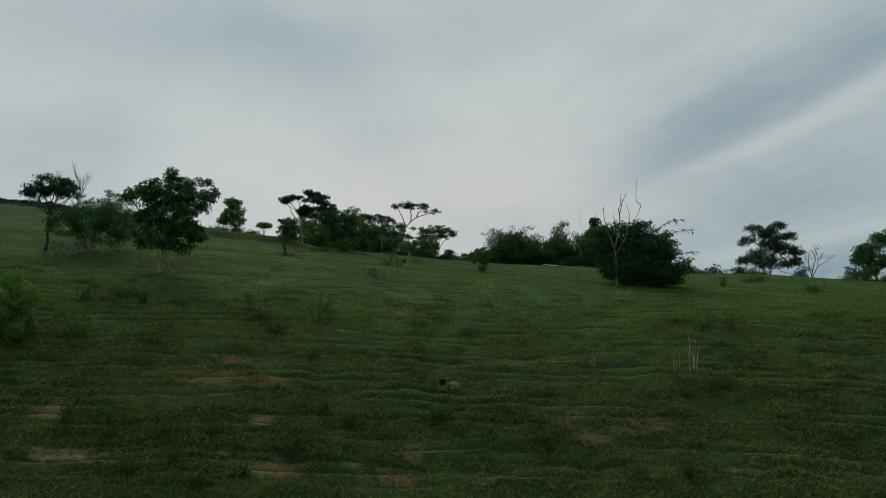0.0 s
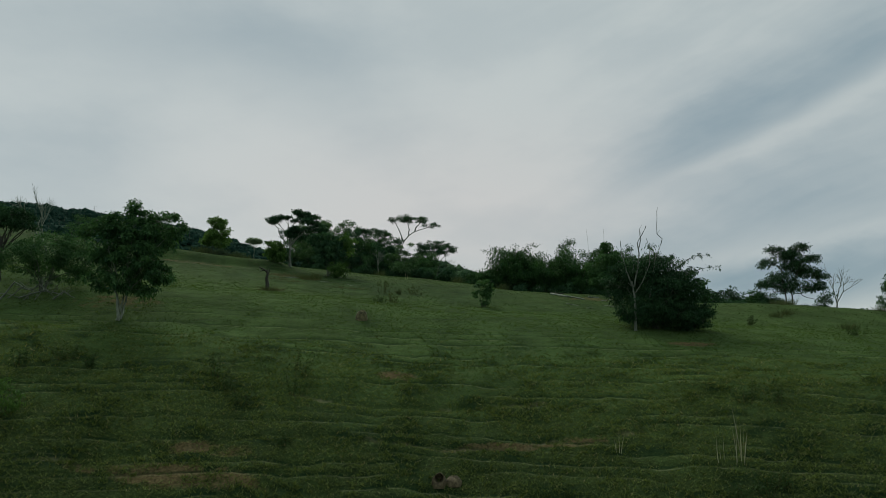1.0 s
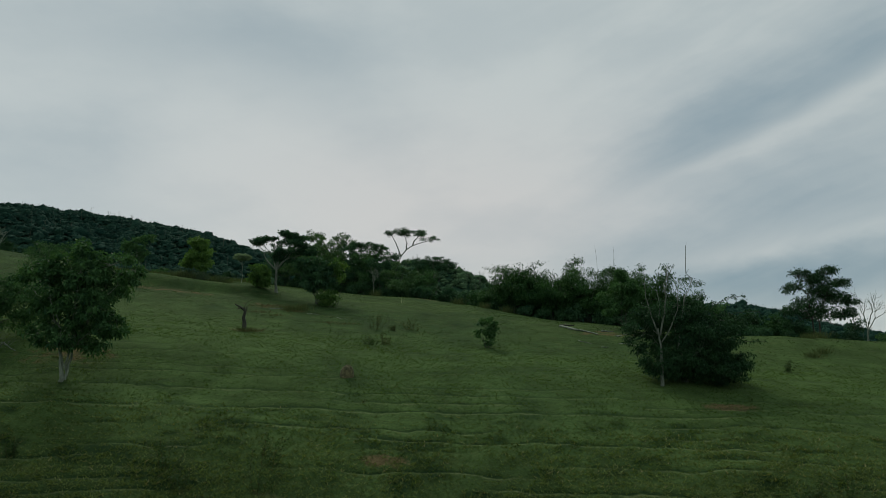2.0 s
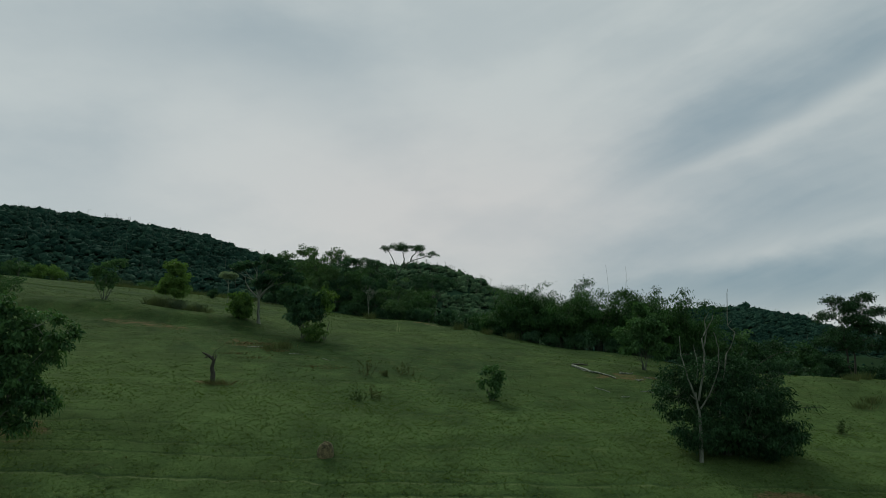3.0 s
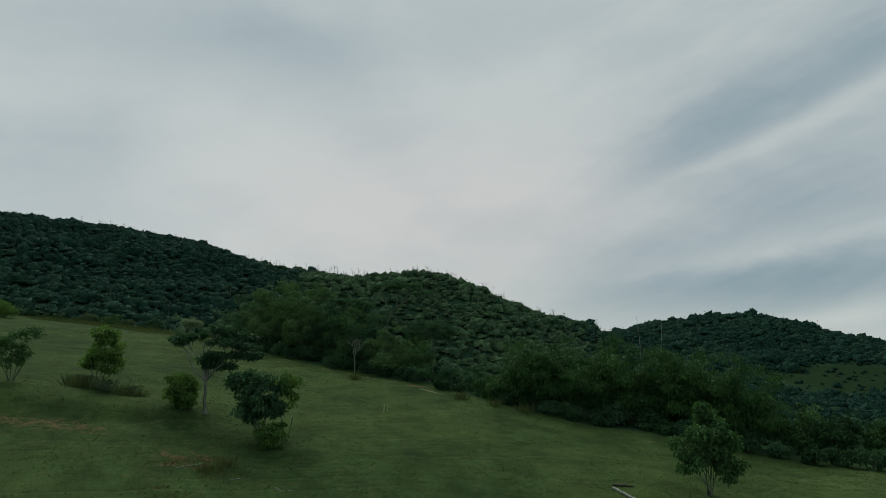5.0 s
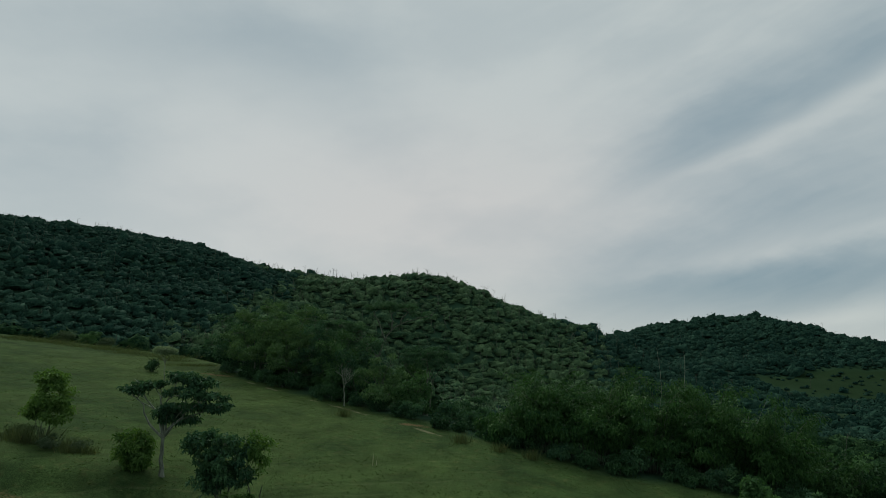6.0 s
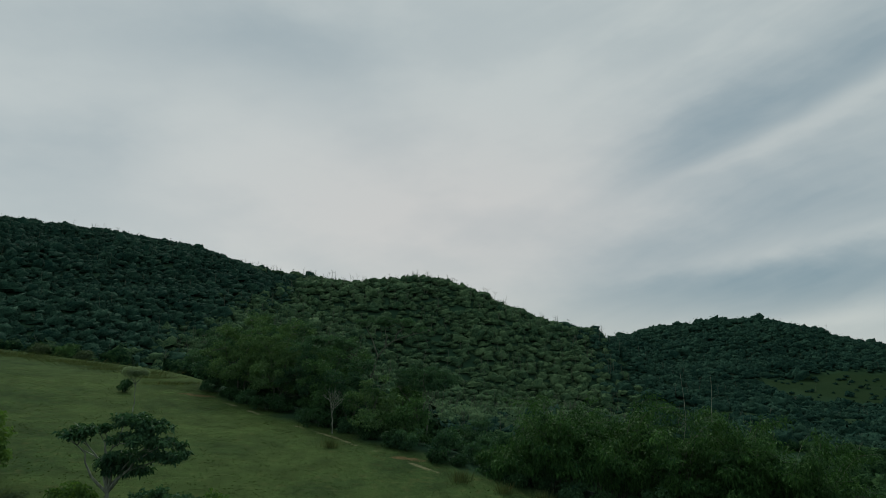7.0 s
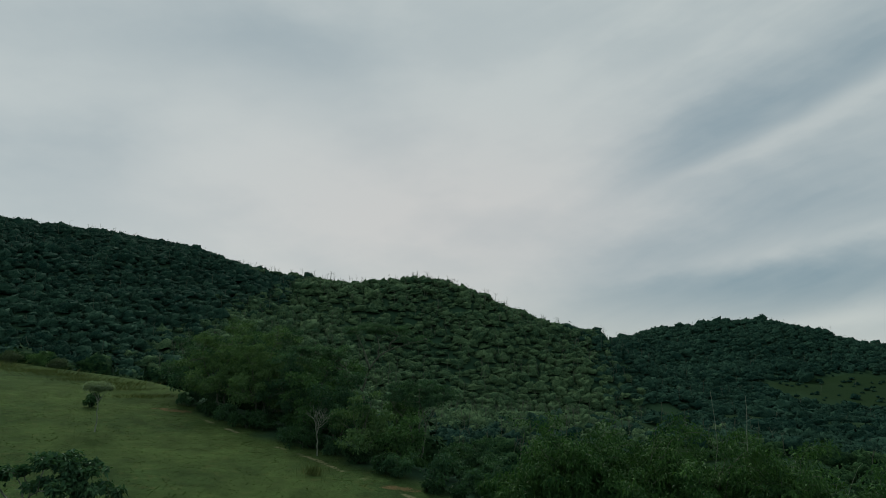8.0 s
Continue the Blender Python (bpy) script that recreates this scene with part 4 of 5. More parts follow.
dead_stems("dead_branches", -19.7, 35.3, "tangle of grey dead branches under a bush", [
    (0.032, [(-1.2, 0, 0.1), (-0.5, 0.1, 0.7), (0.3, 0, 0.2)]), (0.028, [(-0.4, 0, 0.0), (0.2, 0.1, 0.8), (0.9, 0, 0.3), (1.1, 0, 0.7)]),
    (0.025, [(-0.9, 0.2, 0.6), (0.1, 0, 0.45), (0.8, 0.1, 0.9)]), (0.025, [(0.1, 0, 0.0), (0.5, 0, 0.5), (0.3, 0.1, 1.1)]), (0.032, [(-2.2, 0.1, 0.35), (-1.2, 0.1, 0.3), (-0.3, 0.2, 0.1)]),
    (0.04, [(1.0, 0, 0.05), (1.5, 0, 0.45), (2.1, -0.1, 0.1)]), (0.045, [(-1.6, 0, 0.0), (-1.0, 0.1, 0.9), (-0.2, 0, 0.5), (0.4, 0, 0.75)]), (0.04, [(-0.6, -0.1, 0.1), (0.6, 0, 0.5), (1.4, 0, 0.25)])], M_DEAD_GREY, 35, 6)
bare_tree("dead_tree", -23.8, 43.0, "tall pale leafless tree behind a bush", 5.4, seed=26, radius=0.08, spread=0.33, depth=4)
tree("feathery_tree", -24.6, 48.0, "thin feathery tree behind a bush", [(0.4, 0, 2.7, 1.6, 1.2, 0.5), (-0.5, 0, 2.0, 1.0, 1.0, 0.6)], seed=27, stems=2, fork=1.2, radius=0.06, limbs=9, clumps=40, clump=0.4, leaves=55, leaf=(0.14, 0.05), leaf_mat=M_LEAF)
tree("thicket_bush", -16.6, 24.3, "yellow-green leafy bush low on the slope", [(0, 0, 1.5, 1.4, 1.2, 1.1), (0.8, 0, 0.8, 0.9, 0.9, 0.7), (-0.6, 0, 2.3, 0.8, 0.8, 0.7)],
     "bush", seed=20, stems=6, fork=0.4, radius=0.03, limbs=8, clumps=110, clump=0.33, leaves=75, leaf=(0.14, 0.07), leaf_mat=M_LEAF_LIGHT, tone=0.95)
tree("low_shrub", -14.0, 24.9, "straggling thin shrub beside a leafy bush", [(0, 0, 0.7, 0.6, 0.6, 0.6)], "shrub", seed=28, stems=5, fork=0.4, radius=0.02, limbs=6, clumps=26, clump=0.25, leaves=32, leaf=(0.12, 0.05), leaf_mat=M_LEAF_LIGHT)
for i, (gx, gy, gr, m) in enumerate([(-51.0, 97.5, 1.35, M_LEAF_LIGHT), (-53.4, 98.2, 1.3, M_LEAF_LIGHT), (-56, 98, 1.6, M_LEAF), (-61, 98, 1.6, M_LEAF_DARK), (-66, 99, 1.7, M_LEAF), (-46, 107, 0.85, M_LEAF_GREY), (-43.5, 108, 0.9, M_LEAF), (-41, 107, 0.7, M_LEAF_GREY)]):
    tree("bush", gx, gy, "rounded leafy bush on the crest of the pasture", lumps(i + 25, gr * 1.2, 0.9), "bush", "bushes on the far crest", seed=80 + i, stems=4, fork=gr * 0.3, radius=0.04, limbs=6, clumps=int(40 * gr), clump=0.42, leaves=50, leaf=(0.2, 0.1), leaf_mat=m)
bare_tree("dead_sapling", -55.2, 97.0, "small bare pale sapling beside a bush", 2.8, seed=29, radius=0.04, spread=0.35, depth=3)

# weeds on the steep slope
def herb(x, y, height, mat, seed):
    """An open clump of thin upright stems with small leaves."""
    rng = np.random.default_rng(seed)
    top = thing("weed_clump", x, y, "open clump of thin leafy weeds in the grass", "weed", "weed clumps on the slope")
    pts, outs = [], []
    for _ in range(9):
        foot = np.array([*(rng.normal(size=2) * height * 0.22), -0.05])
        tip = foot + np.array([*(foot[:2] * 0.8 + rng.normal(size=2) * height * 0.16), height * rng.uniform(0.5, 1.15)])
        ln = bent(rng, foot, tip, 6, 0.06)
        part("stem", mesh_of("stem", *tube(ln, 0.008, 0.004, 3), M_WITHERED, True), top)
        q = rng.uniform(0.8, 5, 26)
        i0 = np.minimum(q.astype(int), 4)
        pts.append(ln[i0] + (ln[i0 + 1] - ln[i0]) * (q - i0)[:, None] + rng.normal(size=(26, 3)) * height * 0.05)
        outs.append(unit(rng.normal(size=(26, 3)) + (0, 0, 0.5)))
    v, f = leaf_arrays(rng, np.concatenate(pts), np.concatenate(outs), 0.11, 0.04, -0.4)
    part("leaves", mesh_of("leaves", v, f, mat, False, tone=np.full(len(v), rng.uniform(0.2, 0.7))), top)


for i, (gx, gy, gh, m) in enumerate([(-8.1, 27.9, 0.85, M_WEED), (-7.4, 27.2, 0.5, M_WEED), (-6.6, 26.6, 0.7, M_WEED), (-5.4, 28.3, 1.1, M_WEED), (-5.2, 27.5, 0.7, M_WEED), (10.7, 27.2, 0.75, M_WEED), (11.7, 27.1, 0.8, M_WEED), (-13.7, 28.2, 0.65, M_WEED), (-12.8, 28.0, 0.55, M_WEED),
                                     (9.1, 23.1, 0.6, M_WEED), (8.5, 22.9, 0.5, M_WEED), (9.6, 23.2, 0.5, M_WEED), (-3.0, 21.6, 0.45, M_WEED), (0.1, 22.3, 0.5, M_WEED), (-0.4, 22.2, 0.4, M_WEED), (-3.6, 42.1, 0.5, M_WEED), (-3.8, 47.0, 0.8, M_TALL), (-1.7, 47.8, 0.85, M_TALL), (-2.8, 47.2, 0.35, M_TALL), (-4.9, 24.8, 0.4, M_WEED), (-11.3, 20.6, 0.55, M_WEED), (-10.4, 20.7, 0.45, M_WEED), (-15.1, 27.7, 0.6, M_WEED), (-2.1, 20.0, 0.4, M_WEED), (17.7, 41.6, 0.6, M_WEED), (22.3, 39.2, 0.6, M_WEED), (-7.6, 19.2, 0.6, M_WEED), (-6.6, 18.6, 0.55, M_WEED), (-8.8, 18.8, 0.6, M_WEED), (-5.6, 19.0, 0.5, M_WEED), (-9.8, 20.0, 0.6, M_WEED), (-8.2, 20.4, 0.5, M_WEED), (-6.9, 20.6, 0.5, M_WEED), (3.0, 21.0, 0.45, M_WEED), (-3.9, 22.0, 0.5, M_WEED), (-4.6, 20.2, 0.5, M_WEED), (7.0, 19.4, 0.45, M_WEED), (-2.9, 42.6, 0.7, M_TALL)]):
    herb(gx, gy, gh, m, 120 + i)


WITHERED = [(-11.8, 51.1, 0.26), (-11.0, 51.7, 0.22), (-9.9, 51.9, 0.28), (-11.3, 48.6, 0.18), (-10.2, 48.1, 0.18), (-9.5, 50.2, 0.2), (-10.0, 42.4, 0.28), (-6.9, 47.7, 0.15), (-6.0, 47.7, 0.15)]


def grass_clump(x, y, height, label, mat, n, seed, spread=0.35, lean=0.25, name="grass_clump", width=0.012):
    rng = np.random.default_rng(seed)
    top = thing(name, x, y, label, "grass")
    foot = np.concatenate([rng.normal(size=(n, 2)) * spread * 0.5, np.full((n, 1), -0.05)], 1)
    h = height * rng.uniform(0.45, 1.05, (n, 1))
    d = np.concatenate([rng.normal(size=(n, 2)) * lean + foot[:, :2] * 0.4, np.ones((n, 1))], 1)
    mid, tip = foot + d * h * 0.55, foot + d * h * np.array([1.35, 1.35, 1.0])
    ang = rng.uniform(0, 2 * np.pi, n)
    s = np.stack([np.cos(ang), np.sin(ang), np.zeros(n)], 1) * width
    v = np.stack([foot - s, foot + s, mid + s * 0.8, tip, mid - s * 0.8], 1).reshape(-1, 3)
    f = np.arange(5 * n).reshape(-1, 5)
    tagged(part("grass_tuft", mesh_of("grass_tuft", v, f, mat, False, tone=np.repeat(rng.random(n), 5)), top), kind="stuff")


for i, (gx, gy, gh) in enumerate([(-9.2, 51.2, 0.6), (-9.9, 50.6, 0.45), (-6.7, 74.5, 0.8), (1.6, 69.6, 0.8), (-10.2, 42.3, 0.35), (4.0, 68.6, 0.7), (6.0, 68.2, 0.8), (22.6, 47.0, 0.5), (24.2, 43.0, 0.5), (21.6, 46.2, 0.4), (25.6, 52.2, 0.6), (24.4, 51.6, 0.5), (32.4, 50.5, 0.7), (34.0, 50.2, 0.8), (31.0, 50.0, 0.5), (-20.9, 59.6, 0.9), (-20.2, 59.3, 1.0), (-19.4, 59.6, 0.9), (-18.2, 59.6, 0.7), (-16.8, 59.0, 0.5), (-17.6, 58.6, 0.5)]):
    grass_clump(gx, gy, gh, "tall clump of uncut green-brown grass", M_TALL, 240, 400 + i, 0.5, 0.2, "grass_clump", 0.007)
crest_rng = np.random.default_rng(89)
for i in range(26):
    gx = -50 + 1.05 * i + crest_rng.uniform(-0.6, 0.6)
    gy = float(wood_edge(np.array(gx))) - crest_rng.uniform(-0.5, 2.2)
    grass_clump(gx, gy, crest_rng.uniform(0.25, 0.6), "ragged rank grass along the crest of the pasture", M_TALL, 260, 480 + i, 2.2, 0.35, "grass_clump", 0.012)
for i, (gx, gy, gh) in enumerate([(8.95, 24.2, 1.7), (9.15, 24.3, 1.3), (5.6, 25.0, 0.8), (-3.3, 63.0, 0.8), (8.5, 24.3, 0.9)]):
    grass_clump(gx, gy, gh, "thin pale dry grass stalks", M_DRY, 4, 430 + i, 0.12, 0.06, "dry_stalks", 0.008)
for i, (gx, gy, gh) in enumerate(WITHERED):
    grass_clump(gx, gy, gh, "low withered brown herbs in grazed grass", M_WITHERED, 110, 460 + i, 0.9, 0.7, "withered_herbs", 0.009)

# ---------- stump, logs and mounds ----------
dead_stems("tree_stump", -10.4, 42.5, "charred dark tree stump with a broken bent top", [
    (0.14, [(0, 0, -0.2), (0.07, 0, 0.35), (0.0, 0, 0.7), (0.06, 0, 1.0), (0.02, 0, 1.22)]), (0.085, [(0.03, 0, 1.08), (-0.2, 0, 1.26), (-0.48, 0.03, 1.4)]), (0.06, [(0.0, 0, 1.15), (-0.22, 0.05, 1.2), (-0.4, 0.05, 1.13)]), (0.05, [(0.05, 0, 0.95), (0.16, 0, 1.12), (0.14, 0, 1.3)]),
    (0.016, [(0.0, 0, 1.2), (0.15, 0, 1.5), (0.45, 0.1, 1.72)])], M_BARK_DARK, 41, 1, 0.2)


def log(x, y, label, pts, r, seed, mat=None):
    rng = np.random.default_rng(seed)
    top = thing("fallen_log", x, y, label, "log", "fallen wood in the pasture", z=0.0)
    p = np.array([(x + a, y + b, 0.0) for a, b in pts])
    ln = np.concatenate([bent(rng, p[i], p[i + 1], 5, 0.16)[(1 if i else 0):] for i in range(len(p) - 1)])
    ln[:, 2] = [ground_at(a, b) + r * 0.6 for a, b, _ in ln]
    ln -= np.array([x, y, 0])
    v, f = tube(ln, r, r * 0.4, 7)
    part("log_body", mesh_of("log_body", v, f, mat or M_DEAD, True), top)
    for _ in range(2):
        k = int(rng.integers(2, len(ln) - 2))
        d = unit(np.array([rng.normal(), rng.normal(), 0.35]))
        v, f = tube(bent(rng, ln[k], ln[k] + d * r * 7, 4, 0.1), r * 0.45, r * 0.15, 5)
        part("branch", mesh_of("branch", v, f, mat or M_DEAD, True), top)


log(8.0, 51.9, "long bleached fallen log with a broken branch", [(0, 0), (0.35, -0.6), (0.7, -1.5), (1.2, -1.8), (1.9, -2.7)], 0.085, 51)
log(8.1, 52.3, "short dark broken stub of a branch", [(0, 0), (0.3, -0.1), (0.9, -0.15)], 0.07, 52, M_BARK_DARK)
log(10.4, 50.3, "pale broken branch on the grass", [(0, 0), (0.4, -0.1), (0.8, 0.15)], 0.05, 53)
log(12.2, 49.6, "bent pale branch on the grass", [(0, 0), (0.5, -0.1), (1.1, -0.5)], 0.04, 54)
log(11.0, 48.9, "short pale piece of wood", [(0, 0), (0.2, 0.1), (0.4, 0.25)], 0.045, 55)
log(8.3, 47.3, "thin pale stick on the grass", [(0, 0), (0.3, -0.3), (0.6, -0.7)], 0.03, 61)
log(9.3, 45.9, "thin pale stick on the grass", [(0, 0), (0.2, 0.05), (0.45, 0.15)], 0.025, 62)
log(10.6, 47.0, "bent thin pale stick on the grass", [(0, 0), (0.5, 0.0), (1.0, -0.35)], 0.03, 63)
log(11.6, 49.6, "short pale stick on the grass", [(0, 0), (0.15, -0.15), (0.35, -0.25)], 0.03, 64)
log(-11.2, 50.6, "crooked thin dead branch on bare ground", [(0, 0), (0.5, 0.3), (0.9, 0.9)], 0.025, 56)
log(-6.6, 49.6, "crooked thin dead branch on bare ground", [(0, 0), (0.4, -0.2), (0.7, 0.0)], 0.018, 57)
log(-8.6, 50.0, "thin dead branch on bare ground", [(0, 0), (0.4, 0.2), (0.8, 0.1)], 0.02, 58)


def mound(name, x, y, label, w, h, seed, hole=0.0, mat=None):
    """A lumpy earth mound; hole: radius of the burrow's mouth in its face."""
    rng = np.random.default_rng(seed)
    top = thing(name, x, y, label, "mound")
    nu, nv = 36, 16
    u, t = np.meshgrid(np.linspace(0, 2 * np.pi, nu, endpoint=False), np.linspace(0, 1, nv))
    prof = np.sin(t * np.pi / 2)
    r = w * np.cos(t * np.pi / 2) ** 0.8 * (0.85 + 0.3 * vnoise(np.cos(u) * 2 + seed, np.sin(u) * 2 + t * 2, seed)) + 0.01
    z = h * prof * (0.85 + 0.3 * vnoise(np.cos(u) * 3 + 9, np.sin(u) * 3 + t * 4, seed + 1)) - 0.12
    x3, y3 = r * np.cos(u), r * np.sin(u)
    d = np.hypot(x3, z - h * 0.4) / max(hole, 1e-3)
    y3 = np.where((y3 < 0) & (hole > 0), y3 + 1.7 * w * (1 - step(d, 0.75, 1.1)), y3)
    v = np.stack([x3, y3, z], -1).reshape(-1, 3)
    i = np.arange(nv - 1)[:, None] * nu
    j = np.arange(nu)[None]
    k = (j + 1) % nu
    f = np.stack([i + j, i + k, i + nu + k, i + nu + j], -1).reshape(-1, 4)
    part("earth", mesh_of("earth", v, f, mat or M_MOUND, True), top)


mound("termite_mound", -3.8, 35.3, "rounded brown termite mound in the grass", 0.29, 0.52, 71)
mound("burrow_mound", -0.02, 23.9, "brown earth mound with a dark burrow hole", 0.21, 0.38, 73, 0.13, M_BURROW)
mound("burrow_mound", 0.42, 24.0, "low brown earth mound beside a burrow", 0.26, 0.26, 74, 0.0, M_BURROW)


# ---------- the edge of the woods ----------
EDGE = [  # x, y, height, width, leaves
    (-20.6, 93, 5.6, 5.0, 0), (-17.4, 90, 7.0, 6.0, 2), (-13.6, 88, 6.8, 6.0, 2), (-10.6, 86, 5.6, 4.6, 0), (-8.6, 84, 4.8, 4.2, 1),
    (-4.4, 79.2, 4.1, 3.4, 2), (-6.6, 82, 4.6, 3.6, 0), (-1.8, 78.2, 2.8, 2.8, 1), (0.8, 76.0, 1.5, 2.2, 0), (3.0, 74.6, 1.2, 2.0, 0), (-15, 95, 7.6, 7, 0), (-9.5, 92, 7, 6, 1), (-2.6, 85, 5.0, 4.4, 1), (2.5, 84, 3.0, 4.5, 0), (-19, 99, 7.0, 6.5, 1)]
def heaped(seed, eh, ew):
    """Separate leaf masses of a wide tree of height eh and width ew."""
    rng = np.random.default_rng(seed)
    out = [(0, 0, eh * 0.5, ew * 0.3, ew * 0.3, eh * 0.28)]
    for k in range(9):
        a, lift = 2.4 * k + rng.uniform(-0.4, 0.4), 0.16 + 0.72 * (k / 8) + rng.uniform(-0.05, 0.08)
        q = ew * 0.40 * math.sqrt(max(0.1, 1 - (lift - 0.35) ** 2 / 0.42))
        size = rng.uniform(0.15, 0.23)
        out.append((q * math.cos(a), q * math.sin(a), eh * lift, ew * size, ew * size, eh * size * 0.62))
    return out


for i, (ex, ey, eh, ew, kind) in enumerate(EDGE):
    tree("forest_edge_tree", ex, ey, ("dense green tree at the edge of the woods", "dense dark tree at the edge of the woods", "broad moss-green tree at the edge of the woods")[kind],
         heaped(700 + i, eh * 1.04, ew * 1.08),
         group="trees at the edge of the woods", seed=100 + i, stems=2, fork=eh * 0.2, radius=0.11, limbs=9, tone=(0.25, 0.5, 0.75)[kind], clumps=int(3.2 * ew * eh + 16), clump=0.52, leaves=84, leaf=(0.2, 0.11), leaf_mat=(M_LEAF_HAZED, M_LEAF, M_LEAF_MOSS)[kind], hollow=0.45)
tree("acacia_tree", -5.4, 86.2, "tall flat-topped acacia with a pale forked trunk",
     [(0.4, 0, 8.9, 1.5, 1.3, 0.34), (2.2, 0, 8.7, 1.7, 1.4, 0.30), (4.2, 0, 8.05, 1.5, 1.1, 0.24), (-0.9, 0, 8.75, 0.8, 0.8, 0.25), (-4.0, 0, 7.3, 1.9, 1.3, 0.28), (-2.2, 0, 6.9, 1.2, 1.1, 0.5), (-2.4, 0, 5.8, 0.9, 0.9, 0.6)],
     seed=140, stems=1, fork=4.4, radius=0.16, clumps=200, clump=0.36, leaves=50, leaf=(0.16, 0.065), flat=0.4, leaf_mat=M_LEAF_HAZED, hollow=0.1, up=0.8,
     arms=[[(0, 0, 4.3), (0.5, 0, 5.8), (1.3, 0, 6.9), (2.6, 0, 7.5), (4.8, 0, 8.0)], [(1.0, 0, 6.5), (1.2, 0.2, 7.6), (0.7, 0.1, 8.7)], [(1.9, 0, 7.2), (2.2, -0.3, 7.9), (2.9, -0.2, 8.6)],
           [(0.5, 0, 5.8), (0.0, 0.2, 7.4), (-0.8, 0.1, 8.6)], [(0, 0, 4.1), (-1.0, 0, 5.4), (-2.4, 0, 6.6), (-4.4, 0, 7.2)], [(-1.1, 0, 5.5), (-2.0, 0.2, 5.8), (-2.6, 0.2, 6.1)]])
tree("acacia_tree", -1.0, 81.4, "low spreading dark acacia at the edge of the woods", [(0, 0, 5.2, 1.9, 1.6, 0.45), (1.6, 0, 4.7, 1.4, 1.2, 0.38), (-1.4, 0, 4.6, 1.0, 1.0, 0.4), (0.4, 0, 4.2, 1.5, 1.2, 0.3)],
     seed=141, stems=3, fork=2.9, radius=0.09, limbs=7, clumps=130, clump=0.36, leaves=56, leaf=(0.15, 0.07), flat=0.45, leaf_mat=M_LEAF_HAZED, splay=0.22, up=0.8, tone=0.3)
bare_tree("dead_tree", -7.4, 79.3, "pale leafless tree at the edge of the woods", 3.9, seed=142, radius=0.06, spread=0.45, depth=5)
for i, (ex, ey, eh, ew) in enumerate([(38, 70, 2.4, 3.0), (43, 70, 3, 4), (47, 68, 3, 4), (31, 78, 3, 4), (39, 77, 3, 4.4), (24.6, 67.2, 3, 4.2), (27.2, 67.6, 3, 4.0), (29.6, 67.6, 3, 3.6), (33.0, 68.2, 3, 3.4)]):
    tree("valley_bush", ex, ey, "dark bush just below the crest", lumps(i + 35, ew * 0.55, 1.0), "bush", "bushes below the crest", seed=150 + i, stems=3, fork=0.5, radius=0.05, limbs=7, clumps=60, clump=0.5, leaves=60, leaf=(0.26, 0.12), leaf_mat=(M_LEAF_DARK, M_LEAF)[i % 2])


fringe_rng = np.random.default_rng(88)
for i, fx in enumerate(np.arange(-20, 27, 1.55)):
    fx = float(fx + fringe_rng.uniform(-0.5, 0.5))
    fy = float(wood_edge(np.array(fx))) + fringe_rng.uniform(0.3, 1.6)
    fr = fringe_rng.uniform(0.55, 1.1) * (0.55 if -1 < fx < 6 else 1.0)
    tree("edge_shrub", fx, fy, "low leafy shrub along the edge of the woods", lumps(i + 300, fr, 0.95), "shrub", "shrubs along the edge of the woods", seed=500 + i, stems=4, fork=fr * 0.3, radius=0.02, limbs=5, clumps=26, clump=0.34, leaves=46, leaf=(0.2, 0.09), leaf_mat=(M_LEAF_HAZED, M_LEAF_DARK, M_LEAF_DARK)[i % 3])


def bamboo(x, y, seed, height, spread, label="arching clump of bamboo with hanging leaves", culms=64):
    rng = np.random.default_rng(seed)
    top = thing("bamboo_clump", x, y, label, "bamboo", "bamboo clumps at the edge of the woods")
    pts, outs, tones = [], [], []
    for i in range(culms):
        ang = rng.uniform(0, 2 * np.pi)
        foot = np.array([np.cos(ang), np.sin(ang), 0]) * rng.uniform(0, 0.9) * spread * 0.35 - (0, 0, 0.2)
        h = height * (0.28 + 0.5 * rng.random() + 0.42 * rng.random() ** 4)
        reach = np.array([np.cos(ang), np.sin(ang), 0]) * spread * rng.uniform(0.2, 1.0) * (0.7 + 0.45 * h / height)
        t = np.linspace(0, 1, 12)[:, None]
        line = foot + reach * t**2.0 + np.array([0, 0, 1.0]) * h * (1.75 * t - 0.80 * t**2.4)
        line += np.cumsum(rng.normal(size=(12, 3)) * 0.04, 0)
        v, f = tube(line, 0.028, 0.008, 4)
        part("culm", mesh_of("culm", v, f, M_BARK, True), top)
        for q in rng.uniform(0.36, 1.0, 8) ** 0.85 * 10.99:
            i0 = int(q)
            c = line[i0] + (line[i0 + 1] - line[i0]) * (q - i0) + rng.normal(size=3) * 0.12
            k = 26
            pts.append(c + rng.normal(size=(k, 3)) * np.array([0.26, 0.26, 0.16]))
            outs.append(np.repeat(unit(unit(c - np.array([0, 0, height * 0.3])) + rng.normal(size=3) * 0.5)[None], k, 0))
            tones.append(np.full(k, np.clip(rng.normal(0.45, 0.3), 0, 1)))
    p, o = np.concatenate(pts), np.concatenate(outs)
    v, f = leaf_arrays(rng, p, o, 0.27, 0.075, 1.4, 0.5)
    soft = np.repeat(unit(o + rng.normal(size=p.shape) * 0.45), 4, axis=0)
    part("foliage", mesh_of("foliage", v, f, M_BAMBOO, False, soft, tone=np.repeat(np.concatenate(tones), 4)), top)


